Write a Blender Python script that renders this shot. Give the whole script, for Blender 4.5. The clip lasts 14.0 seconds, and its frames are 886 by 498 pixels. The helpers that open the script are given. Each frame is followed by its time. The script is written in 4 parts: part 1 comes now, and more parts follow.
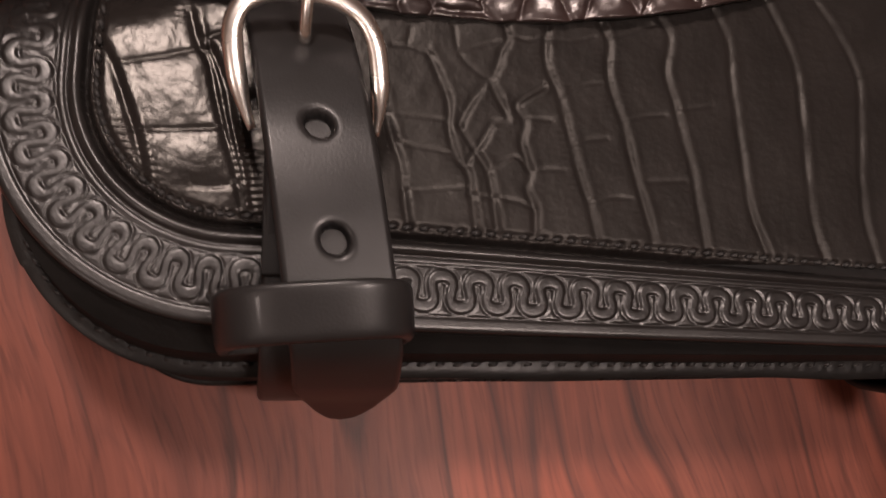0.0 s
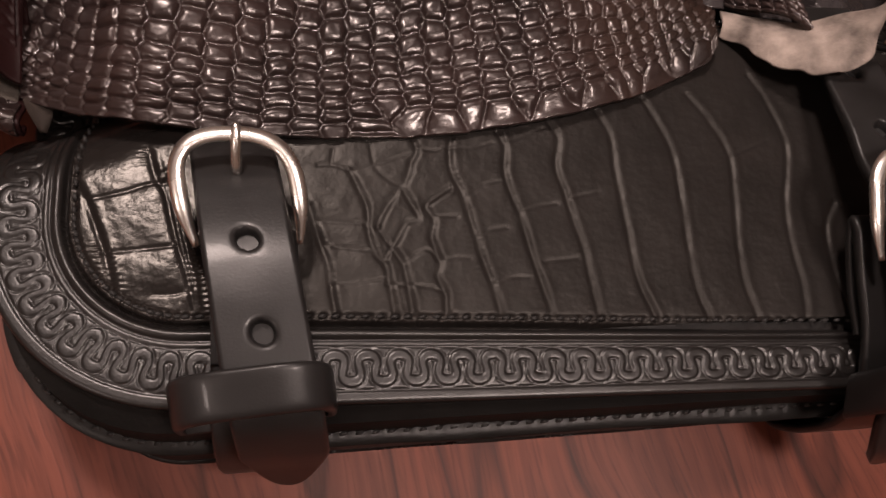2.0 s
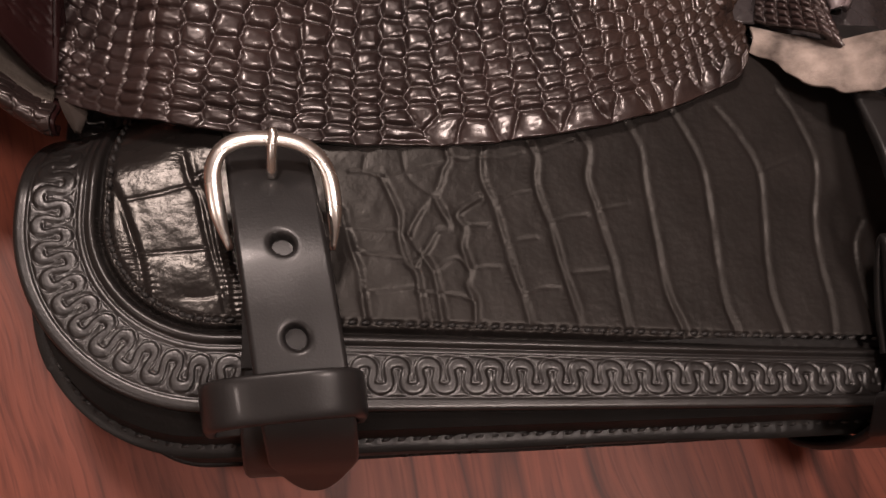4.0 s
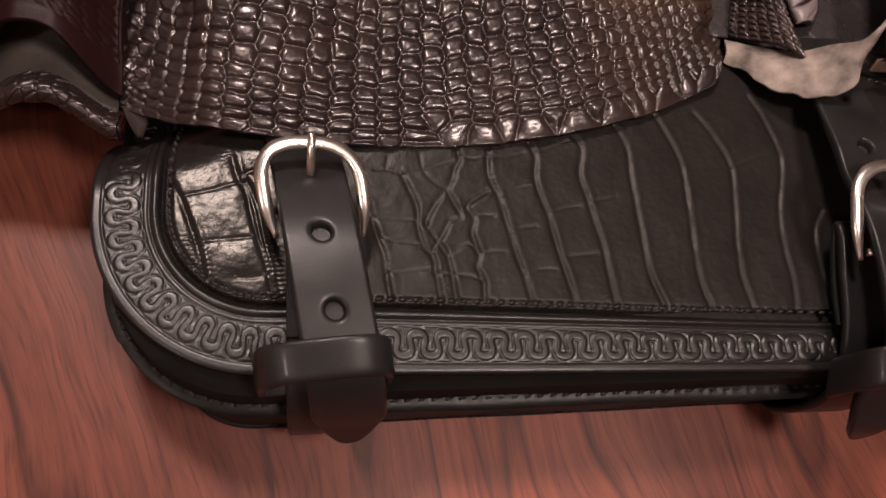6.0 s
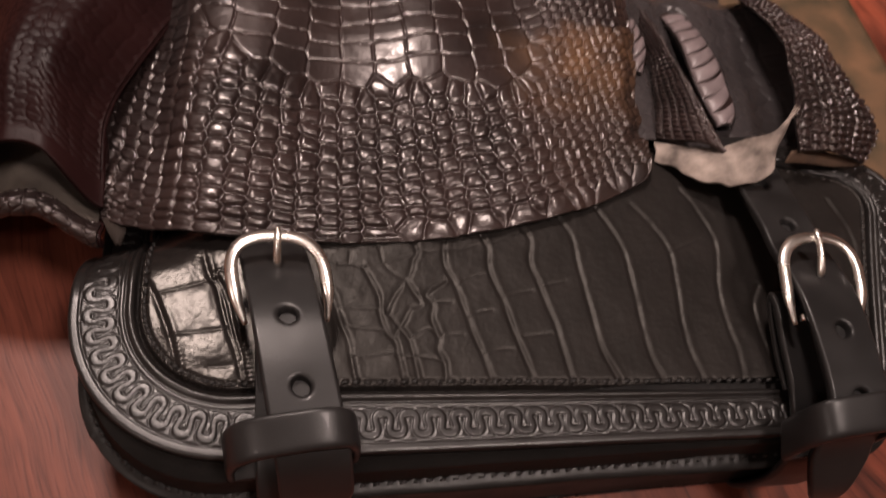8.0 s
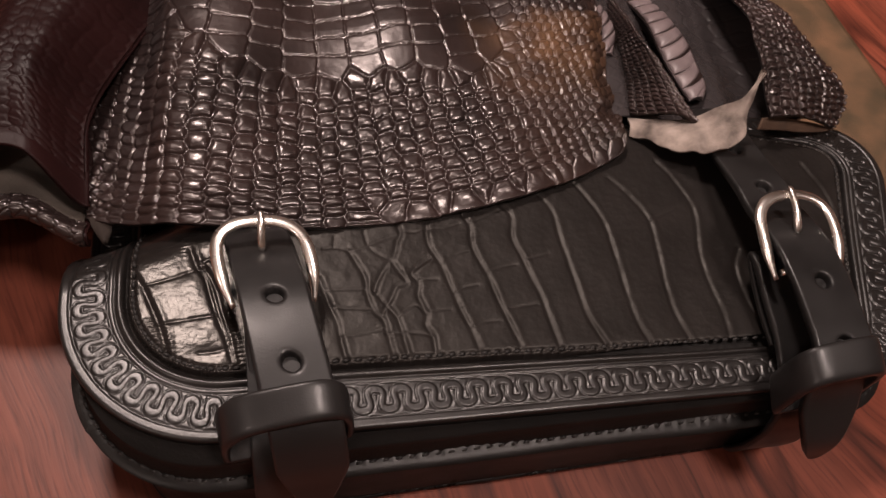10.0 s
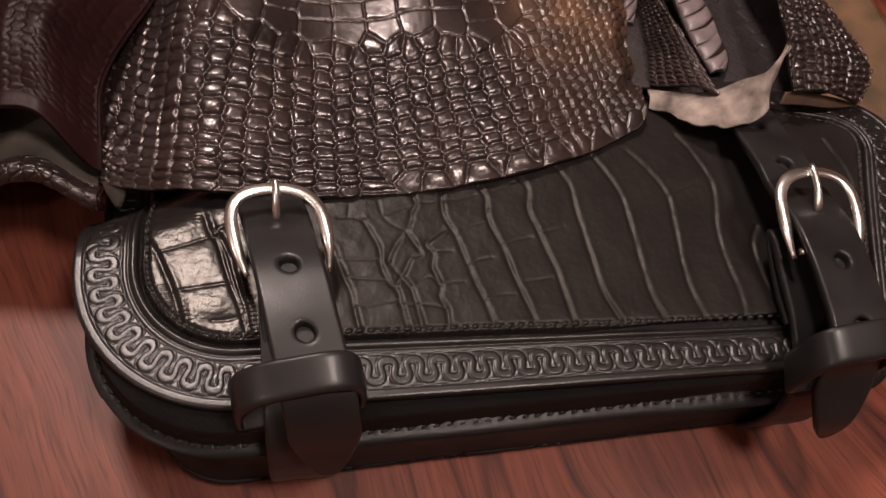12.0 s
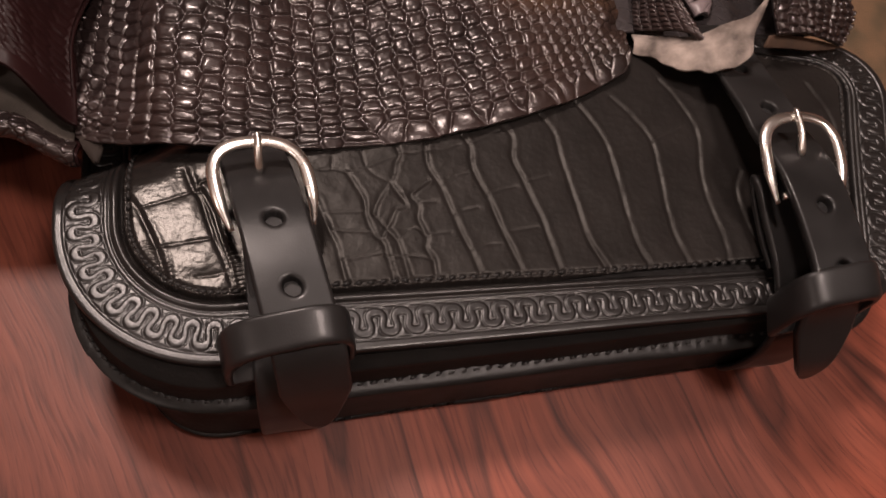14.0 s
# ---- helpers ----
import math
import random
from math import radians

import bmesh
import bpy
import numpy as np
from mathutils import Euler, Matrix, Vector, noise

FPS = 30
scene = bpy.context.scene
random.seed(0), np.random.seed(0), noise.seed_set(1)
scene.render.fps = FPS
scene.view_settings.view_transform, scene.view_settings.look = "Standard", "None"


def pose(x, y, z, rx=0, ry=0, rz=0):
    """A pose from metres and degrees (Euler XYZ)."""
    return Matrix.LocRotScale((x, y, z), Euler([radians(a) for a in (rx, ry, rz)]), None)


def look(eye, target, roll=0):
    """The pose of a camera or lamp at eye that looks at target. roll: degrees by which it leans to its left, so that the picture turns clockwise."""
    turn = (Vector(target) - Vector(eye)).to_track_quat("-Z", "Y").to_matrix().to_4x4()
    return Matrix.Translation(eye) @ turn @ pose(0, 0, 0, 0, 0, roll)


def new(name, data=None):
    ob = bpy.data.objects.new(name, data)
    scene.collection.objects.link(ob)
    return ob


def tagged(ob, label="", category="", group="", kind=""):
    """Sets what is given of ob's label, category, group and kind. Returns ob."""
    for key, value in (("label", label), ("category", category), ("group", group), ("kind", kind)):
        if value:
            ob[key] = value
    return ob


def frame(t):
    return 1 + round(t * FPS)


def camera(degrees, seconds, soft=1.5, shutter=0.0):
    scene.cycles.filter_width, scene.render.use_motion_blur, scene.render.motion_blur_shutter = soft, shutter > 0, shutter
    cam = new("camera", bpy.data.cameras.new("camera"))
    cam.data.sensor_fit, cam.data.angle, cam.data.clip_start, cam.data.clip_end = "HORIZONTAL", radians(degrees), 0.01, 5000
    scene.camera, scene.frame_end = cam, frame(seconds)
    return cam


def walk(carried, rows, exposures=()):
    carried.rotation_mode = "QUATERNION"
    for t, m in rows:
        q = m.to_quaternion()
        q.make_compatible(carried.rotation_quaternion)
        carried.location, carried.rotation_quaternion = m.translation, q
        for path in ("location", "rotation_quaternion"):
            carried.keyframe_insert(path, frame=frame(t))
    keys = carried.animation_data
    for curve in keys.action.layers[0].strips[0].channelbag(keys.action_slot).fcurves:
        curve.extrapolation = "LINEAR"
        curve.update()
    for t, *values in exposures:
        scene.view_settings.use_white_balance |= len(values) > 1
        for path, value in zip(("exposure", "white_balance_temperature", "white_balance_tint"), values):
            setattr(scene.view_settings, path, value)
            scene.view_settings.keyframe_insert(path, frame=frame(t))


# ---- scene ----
cam = camera(58.6, 14.0, soft=1.6, shutter=0.5)
PATH = [
    (0, (0.04579, 0.04379, 0.25603), (0.15596, 0.14237, -0.22162), 48.69),
    (0.5, (0.04598, 0.04519, 0.27392), (0.14280, 0.16636, -0.20141), 35.22),
    (1, (0.06591, 0.05146, 0.29782), (0.16591, 0.19294, -0.17121), 32.36),
    (1.5, (0.07877, 0.04122, 0.30507), (0.17571, 0.18519, -0.16384), 30.39),
    (2, (0.07018, 0.03648, 0.29904), (0.16062, 0.18173, -0.17077), 29.04),
    (2.5, (0.06632, 0.03625, 0.29740), (0.15542, 0.18430, -0.17179), 28.85),
    (3, (0.06409, 0.04015, 0.29647), (0.15274, 0.18603, -0.17349), 29.34),
    (3.2, (0.06299, 0.03945, 0.29639), (0.15095, 0.18947, -0.17239), 28.33),
    (5.3, (0.05977, 0.03446, 0.32160), (0.15157, 0.18143, -0.14741), 31.67),
    (5.5, (0.05471, 0.03194, 0.32797), (0.14468, 0.18106, -0.14072), 30.06),
    (6, (0.05012, 0.02216, 0.33327), (0.13861, 0.17040, -0.13598), 29.03),
    (6.5, (0.04709, 0.01039, 0.34344), (0.14141, 0.17749, -0.11828), 27.34),
    (7, (0.04480, 0.00526, 0.34434), (0.14032, 0.19080, -0.11003), 23.28),
    (7.5, (0.05183, 0.00196, 0.34236), (0.14968, 0.19346, -0.10903), 22.85),
    (8, (0.05398, -0.01012, 0.34216), (0.15586, 0.22737, -0.08588), 19.22),
    (8.2, (0.05496, -0.01819, 0.34025), (0.15723, 0.23775, -0.07693), 17.35),
    (10.5, (0.05714, -0.03039, 0.33667), (0.16334, 0.21994, -0.08292), 15.08),
    (11, (0.05716, -0.03003, 0.33609), (0.16679, 0.21264, -0.08709), 16.11),
    (11.5, (0.05489, -0.03027, 0.33522), (0.16101, 0.20907, -0.09076), 16.22),
    (12, (0.05497, -0.02579, 0.33596), (0.15414, 0.20716, -0.09520), 16.71),
    (12.5, (0.05932, -0.02529, 0.33673), (0.16175, 0.19231, -0.10163), 18.97),
    (13, (0.05941, -0.01809, 0.33288), (0.16808, 0.18650, -0.11021), 20.99),
    (13.5, (0.05440, -0.01430, 0.33500), (0.16326, 0.18698, -0.10956), 21.36),
    (14, (0.05272, -0.02396, 0.33483), (0.16237, 0.17798, -0.10923), 20.46),
]
walk(cam, [(t, look(eye, target, roll)) for t, eye, target, roll in PATH])

# ---- light ----
world = bpy.data.worlds.new("room_dusk")
scene.world = world
world.use_nodes = True
world.node_tree.nodes["Background"].inputs[0].default_value = (0.9, 0.75, 0.62, 1)
world.node_tree.nodes["Background"].inputs[1].default_value = 0.05
scene.view_settings.exposure = 0.0

LAMPS = [Vector((-0.17, 0.89, 1.56)), Vector((0.48, -0.18, 1.56))]
for place, watts, side in zip(LAMPS, (26.5, 14.6), (0.30, 0.30)):
    bulb = bpy.data.lights.new("lamp_light", "AREA")
    bulb.shape, bulb.size, bulb.energy, bulb.color = "DISK", side, watts, (1.0, 0.805, 0.735)
    new("lamp_light", bulb).location = place - Vector((0, 0, 0.012))
# Added fill light that lifts the dark parts; no such lamp is known.
glow = bpy.data.lights.new("fill_glow", "POINT")
glow.shadow_soft_size, glow.energy, glow.color = 0.06, 13.0, (1.0, 0.805, 0.735)
new("fill_glow", glow).location = (-1.0, -0.7, 1.35)


# ---- materials ----
def material(name, colour, rough, metal=0.0, tint=None, grain=900.0, bump=0.15, scale=60.0, spread=0.35, coat=0.0, depth=0.0004, shine=0.5):
    """A surface with blotches at one scale and fine grain at another."""
    m = bpy.data.materials.new(name)
    m.use_nodes = True
    nt = m.node_tree
    bsdf = nt.nodes["Principled BSDF"]
    tc = nt.nodes.new("ShaderNodeTexCoord")
    big = nt.nodes.new("ShaderNodeTexNoise")
    big.inputs["Scale"].default_value, big.inputs["Detail"].default_value = scale, 6
    fine = nt.nodes.new("ShaderNodeTexNoise")
    fine.inputs["Scale"].default_value, fine.inputs["Detail"].default_value = grain, 4
    ramp = nt.nodes.new("ShaderNodeValToRGB")
    dark = tint or tuple(c * (1 - spread) for c in colour)
    ramp.color_ramp.elements[0].position, ramp.color_ramp.elements[1].position = 0.3, 0.7
    ramp.color_ramp.elements[0].color, ramp.color_ramp.elements[1].color = (*dark, 1), (*colour, 1)
    rr = nt.nodes.new("ShaderNodeMapRange")
    rr.inputs["To Min"].default_value, rr.inputs["To Max"].default_value = rough * 0.8, rough * 1.25
    bp = nt.nodes.new("ShaderNodeBump")
    bp.inputs["Strength"].default_value, bp.inputs["Distance"].default_value = bump, depth
    for tex in (big, fine):
        nt.links.new(tc.outputs["Object"], tex.inputs["Vector"])
    nt.links.new(big.outputs["Fac"], ramp.inputs["Fac"])
    nt.links.new(ramp.outputs["Color"], bsdf.inputs["Base Color"])
    nt.links.new(big.outputs["Fac"], rr.inputs["Value"])
    nt.links.new(rr.outputs["Result"], bsdf.inputs["Roughness"])
    nt.links.new(fine.outputs["Fac"], bp.inputs["Height"])
    nt.links.new(bp.outputs["Normal"], bsdf.inputs["Normal"])
    bsdf.inputs["Metallic"].default_value = metal
    bsdf.inputs["Specular IOR Level"].default_value = shine
    bsdf.inputs["Coat Weight"].default_value = coat
    bsdf.inputs["Coat Roughness"].default_value = 0.1
    return m


BLACK = material("black_leather", (0.014, 0.0125, 0.012), 0.33, bump=0.2, shine=0.52)
EDGE = material("black_edge_leather", (0.013, 0.0118, 0.0112), 0.38, bump=0.25, shine=0.24)
BODY = material("dull_black_leather", (0.012, 0.0110, 0.0105), 0.45, bump=0.3, shine=0.18)
STRAP = material("black_strap_leather", (0.0175, 0.0165, 0.0165), 0.36, bump=0.12, grain=1500, shine=0.30, coat=0.06)
EMBOSS = material("embossed_black_leather", (0.0150, 0.0128, 0.0120), 0.40, bump=0.45, grain=420, shine=0.23)
def rubbed_end(m, near, far, low, high):
    """Gloss that the hand has rubbed into one end of the leather."""
    nt = m.node_tree
    tc, split = nt.nodes.new("ShaderNodeTexCoord"), nt.nodes.new("ShaderNodeSeparateXYZ")
    noise = nt.nodes.new("ShaderNodeTexNoise")
    noise.inputs["Scale"].default_value, noise.inputs["Detail"].default_value = 140.0, 4
    shift = nt.nodes.new("ShaderNodeMath")
    shift.operation = "MULTIPLY_ADD"
    shift.inputs[1].default_value = 0.03
    span = nt.nodes.new("ShaderNodeMapRange")
    for key, value in (("From Min", near + 0.015), ("From Max", far + 0.015), ("To Min", low), ("To Max", high)):
        span.inputs[key].default_value = value
    nt.links.new(tc.outputs["Object"], split.inputs["Vector"])
    nt.links.new(tc.outputs["Object"], noise.inputs["Vector"])
    nt.links.new(noise.outputs["Fac"], shift.inputs[0])
    nt.links.new(split.outputs["X"], shift.inputs[2])
    nt.links.new(shift.outputs["Value"], span.inputs["Value"])
    nt.links.new(span.outputs["Result"], nt.nodes["Principled BSDF"].inputs["Roughness"])


rubbed_end(EMBOSS, 0.040, 0.085, 0.23, 0.42)
EMBOSS.node_tree.nodes["Principled BSDF"].inputs["Specular Tint"].default_value = (1.0, 0.96, 0.90, 1)
SKIN_LOOK = dict(colour=(0.029, 0.0178, 0.0165), rough=0.31, tint=(0.010, 0.0073, 0.0072), scale=26, bump=0.15, grain=600, coat=0.26, shine=0.50)
SKIN = material("dark_brown_skin", **SKIN_LOOK)
SMALL_SKIN = material("dark_brown_pebbled_skin", **SKIN_LOOK)
def tan_patches(m):
    """Brown worn patches where the dye is thin, on one side of the skins."""
    nt = m.node_tree
    bsdf = nt.nodes["Principled BSDF"]
    old = bsdf.inputs["Base Color"].links[0].from_socket
    tc = nt.nodes.new("ShaderNodeTexCoord")
    noise = nt.nodes.new("ShaderNodeTexNoise")
    noise.inputs["Scale"].default_value, noise.inputs["Detail"].default_value = 19.0, 5
    ramp = nt.nodes.new("ShaderNodeValToRGB")
    ramp.color_ramp.elements[0].position, ramp.color_ramp.elements[1].position = 0.44, 0.62
    split = nt.nodes.new("ShaderNodeSeparateXYZ")
    side = nt.nodes.new("ShaderNodeMapRange")
    side.inputs["From Min"].default_value, side.inputs["From Max"].default_value = 0.150, 0.182
    rear = nt.nodes.new("ShaderNodeMapRange")
    rear.inputs["From Min"].default_value, rear.inputs["From Max"].default_value = 0.205, 0.240
    rear.inputs["To Min"].default_value = 0.07
    nt.links.new(split.outputs["Y"], rear.inputs["Value"])
    where = nt.nodes.new("ShaderNodeMath")
    where.operation = "MULTIPLY"
    nt.links.new(side.outputs["Result"], where.inputs[0])
    nt.links.new(rear.outputs["Result"], where.inputs[1])
    both = nt.nodes.new("ShaderNodeMath")
    both.operation = "MULTIPLY"
    mix = nt.nodes.new("ShaderNodeMix")
    mix.data_type = "RGBA"
    mix.inputs[7].default_value = (0.125, 0.066, 0.034, 1)
    nt.links.new(tc.outputs["Object"], noise.inputs["Vector"])
    nt.links.new(tc.outputs["Object"], split.inputs["Vector"])
    nt.links.new(noise.outputs["Fac"], ramp.inputs["Fac"])
    nt.links.new(split.outputs["X"], side.inputs["Value"])
    nt.links.new(ramp.outputs["Color"], both.inputs[0])
    nt.links.new(where.outputs["Value"], both.inputs[1])
    nt.links.new(both.outputs["Value"], mix.inputs[0])
    nt.links.new(old, mix.inputs[6])
    nt.links.new(mix.outputs[2], bsdf.inputs["Base Color"])


tan_patches(SKIN)
for hide in (SKIN, SMALL_SKIN):
    hide.node_tree.nodes["Principled BSDF"].inputs["Specular Tint"].default_value = (1.0, 0.92, 0.90, 1)
# The pale lilac holds the ceiling light that these scales reflect.
SHEEN_BELLY = material("sheen_belly_skin", (0.205, 0.165, 0.168), 0.38, tint=(0.12, 0.095, 0.097), scale=60, bump=0.15)
# Maroon-black puts the fold's deep shade and red table reflection into the colour.
SHADED_FOLD = material("shaded_fold_hide", (0.016, 0.0050, 0.0050), 0.42, tint=(0.010, 0.0035, 0.0036), scale=30, bump=0.2, shine=0.13)
PIT = material("black_glossy_hide", (0.046, 0.040, 0.041), 0.24, scale=40, bump=0.2, shine=0.45)
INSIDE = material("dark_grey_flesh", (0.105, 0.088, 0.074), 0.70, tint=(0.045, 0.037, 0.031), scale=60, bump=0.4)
FLESH = material("grey_suede_flesh", (0.38, 0.315, 0.275), 0.9, tint=(0.07, 0.055, 0.047), scale=105, bump=0.6, grain=1200)
TAN = material("tan_flesh", (0.095, 0.055, 0.034), 0.8, tint=(0.045, 0.026, 0.017), scale=90, bump=0.4)
CORNER = material("grey_brown_edge", (0.034, 0.026, 0.022), 0.7, scale=150, bump=0.4, shine=0.12)
NICKEL = material("nickel_plate", (0.96, 0.93, 0.88), 0.27, metal=1.0, spread=0.08, bump=0.03)
THREAD = material("black_thread", (0.016, 0.0145, 0.014), 0.6, bump=0.5, grain=4000)
SHEET = material("brown_hide", (0.165, 0.088, 0.044), 0.6, tint=(0.050, 0.038, 0.020), scale=40, bump=0.4)
# Ceiling and wall tones are set by the light they throw on the bag.
PLASTER = material("warm_plaster", (0.60, 0.55, 0.51), 0.9, spread=0.06, scale=3, grain=120)
WALL = material("unseen_wall_brown", (0.36, 0.27, 0.22), 0.9, spread=0.1, scale=3, grain=120)
FLOOR = material("floor_wood", (0.22, 0.12, 0.07), 0.5, scale=8)
METAL = material("lamp_metal", (0.5, 0.45, 0.38), 0.4, metal=1.0, scale=10)


def wood_material():
    m = bpy.data.materials.new("red_brown_wood")
    m.use_nodes = True
    nt = m.node_tree
    bsdf = nt.nodes["Principled BSDF"]
    tc = nt.nodes.new("ShaderNodeTexCoord")
    turn = nt.nodes.new("ShaderNodeMapping")
    turn.inputs["Rotation"].default_value = (0, 0, radians(GRAIN))
    nt.links.new(tc.outputs["Object"], turn.inputs["Vector"])
    # slow wander of the grain lines
    bend = nt.nodes.new("ShaderNodeTexNoise")
    bend.inputs["Scale"].default_value, bend.inputs["Detail"].default_value = 5.0, 2
    nt.links.new(turn.outputs["Vector"], bend.inputs["Vector"])
    off = nt.nodes.new("ShaderNodeVectorMath")
    off.operation = "MULTIPLY_ADD"
    off.inputs[1].default_value = (0.06, 0.0, 0.0)
    nt.links.new(bend.outputs["Color"], off.inputs[0])
    nt.links.new(turn.outputs["Vector"], off.inputs[2])

    def streak(across, along, detail):
        mp = nt.nodes.new("ShaderNodeMapping")
        mp.inputs["Scale"].default_value = (across, along, 1)
        n = nt.nodes.new("ShaderNodeTexNoise")
        n.inputs["Scale"].default_value, n.inputs["Detail"].default_value = 1.0, detail
        nt.links.new(off.outputs["Vector"], mp.inputs["Vector"])
        nt.links.new(mp.outputs["Vector"], n.inputs["Vector"])
        return n

    wide, lines, pores = streak(9, 2.2, 4), streak(10, 0.9, 2), streak(620, 40, 3)
    blot, fibre = streak(40, 14, 5), streak(190, 7, 3)
    base = nt.nodes.new("ShaderNodeValToRGB")
    base.color_ramp.elements[0].position, base.color_ramp.elements[1].position = 0.34, 0.66
    base.color_ramp.elements[0].color, base.color_ramp.elements[1].color = (0.120, 0.031, 0.0185, 1), (0.272, 0.065, 0.034, 1)
    mid = base.color_ramp.elements.new(0.50)
    mid.color = (0.207, 0.061, 0.038, 1)
    nt.links.new(wide.outputs["Fac"], base.inputs["Fac"])

    def rings(times, narrow, soft, strength):
        """Growth lines: thin dark contours of the slow noise, soft on one side."""
        mult = nt.nodes.new("ShaderNodeMath")
        mult.operation = "MULTIPLY"
        mult.inputs[1].default_value = times
        nt.links.new(lines.outputs["Fac"], mult.inputs[0])
        saw = nt.nodes.new("ShaderNodeMath")
        saw.operation = "FRACT"
        nt.links.new(mult.outputs["Value"], saw.inputs[0])
        ramp = nt.nodes.new("ShaderNodeValToRGB")
        e = ramp.color_ramp.elements
        e[0].position, e[1].position = 0.0, 1.0
        e[0].color, e[1].color = (1, 1, 1, 1), (1, 1, 1, 1)
        e.new(0.5 - soft).color = (1, 1, 1, 1)
        e.new(0.5).color = (strength, strength * 0.95, strength * 0.98, 1)
        e.new(0.5 + narrow).color = (1, 1, 1, 1)
        nt.links.new(saw.outputs["Value"], ramp.inputs["Fac"])
        return ramp

    def times(first, second, amount):
        m2 = nt.nodes.new("ShaderNodeMix")
        m2.data_type, m2.blend_type = "RGBA", "MULTIPLY"
        m2.inputs[0].default_value = amount
        nt.links.new(first, m2.inputs[6])
        nt.links.new(second, m2.inputs[7])
        return m2.outputs[2]

    def ramped(source, low, high, dark):
        r = nt.nodes.new("ShaderNodeValToRGB")
        r.color_ramp.elements[0].position, r.color_ramp.elements[1].position = low, high
        r.color_ramp.elements[0].color, r.color_ramp.elements[1].color = (*dark, 1), (1, 1, 1, 1)
        nt.links.new(source.outputs["Fac"], r.inputs["Fac"])
        return r.outputs["Color"]

    colour = times(base.outputs["Color"], rings(7.3, 0.045, 0.12, 0.26).outputs["Color"], 0.80)
    colour = times(colour, rings(24.3, 0.08, 0.08, 0.5).outputs["Color"], 0.30)
    colour = times(colour, ramped(blot, 0.34, 0.55, (0.50, 0.50, 0.54)), 0.45)
    colour = times(colour, ramped(pores, 0.33, 0.48, (0.35, 0.32, 0.33)), 0.50)
    colour = times(colour, ramped(fibre, 0.36, 0.58, (0.52, 0.48, 0.48)), 0.55)
    bsdf.inputs["Specular IOR Level"].default_value = 0.3
    nt.links.new(colour, bsdf.inputs["Base Color"])
    rough = nt.nodes.new("ShaderNodeMapRange")
    rough.inputs["To Min"].default_value, rough.inputs["To Max"].default_value = 0.38, 0.55
    nt.links.new(lines.outputs["Fac"], rough.inputs["Value"])
    nt.links.new(rough.outputs["Result"], bsdf.inputs["Roughness"])
    bp = nt.nodes.new("ShaderNodeBump")
    bp.inputs["Strength"].default_value, bp.inputs["Distance"].default_value = 0.2, 0.0003
    nt.links.new(pores.outputs["Fac"], bp.inputs["Height"])
    nt.links.new(bp.outputs["Normal"], bsdf.inputs["Normal"])
    return m


GRAIN = -18.0
WOOD = wood_material()


# ---- mesh helpers ----
def mesh_ob(name, verts, faces, mat, parent=None, smooth=True, label=""):
    me = bpy.data.meshes.new(name)
    me.from_pydata([tuple(v) for v in verts], [], [tuple(f) for f in faces])
    me.materials.append(mat)
    if smooth:
        me.polygons.foreach_set("use_smooth", [True] * len(me.polygons))
    me.update()
    ob = new(name, me)
    ob.parent = parent
    if label:
        tagged(ob, label)
    return ob


def grid_faces(rows, cols, loop=False):
    r = np.arange(rows - 1)[:, None]
    c = np.arange(cols if loop else cols - 1)[None, :]
    d = (c + 1) % cols
    return np.stack([r * cols + c, r * cols + d, (r + 1) * cols + d, (r + 1) * cols + c], -1).reshape(-1, 4)


def empty(name, label, category, group=""):
    return tagged(new(name), label, category, group)


def box(name, lo, hi, mat, parent=None, bevel=0.0, label=""):
    bm = bmesh.new()
    bmesh.ops.create_cube(bm, size=1.0)
    for v in bm.verts:
        v.co = Vector([lo[k] + (v.co[k] + 0.5) * (hi[k] - lo[k]) for k in range(3)])
    if bevel:
        bmesh.ops.bevel(bm, geom=bm.edges[:], offset=bevel, segments=3, affect="EDGES")
    me = bpy.data.meshes.new(name)
    bm.to_mesh(me)
    bm.free()
    me.materials.append(mat)
    ob = new(name, me)
    ob.parent = parent
    if label:
        tagged(ob, label)
    return ob


def smooth(e0, e1, x):
    t = np.clip((x - e0) / (e1 - e0), 0, 1)
    return t * t * (3 - 2 * t)


def curve_points(points, step):
    """A soft curve through a few points, stepped evenly (Catmull-Rom)."""
    p = np.array(points, float)
    p = np.vstack([2 * p[0] - p[1], p, 2 * p[-1] - p[-2]])
    out = []
    for k in range(1, len(p) - 2):
        t = np.linspace(0, 1, 24, endpoint=False)[:, None]
        a, b, c, d = p[k - 1], p[k], p[k + 1], p[k + 2]
        out.append(0.5 * (2 * b + (c - a) * t + (2 * a - 5 * b + 4 * c - d) * t ** 2 + (3 * b - a - 3 * c + d) * t ** 3))
    out = np.vstack(out + [p[-2:-1]])
    s = np.r_[0, np.cumsum(np.linalg.norm(np.diff(out, axis=0), axis=1))]
    n = max(2, int(s[-1] / step) + 1)
    u = np.linspace(0, s[-1], n)
    return np.stack([np.interp(u, s, out[:, k]) for k in range(out.shape[1])], 1)


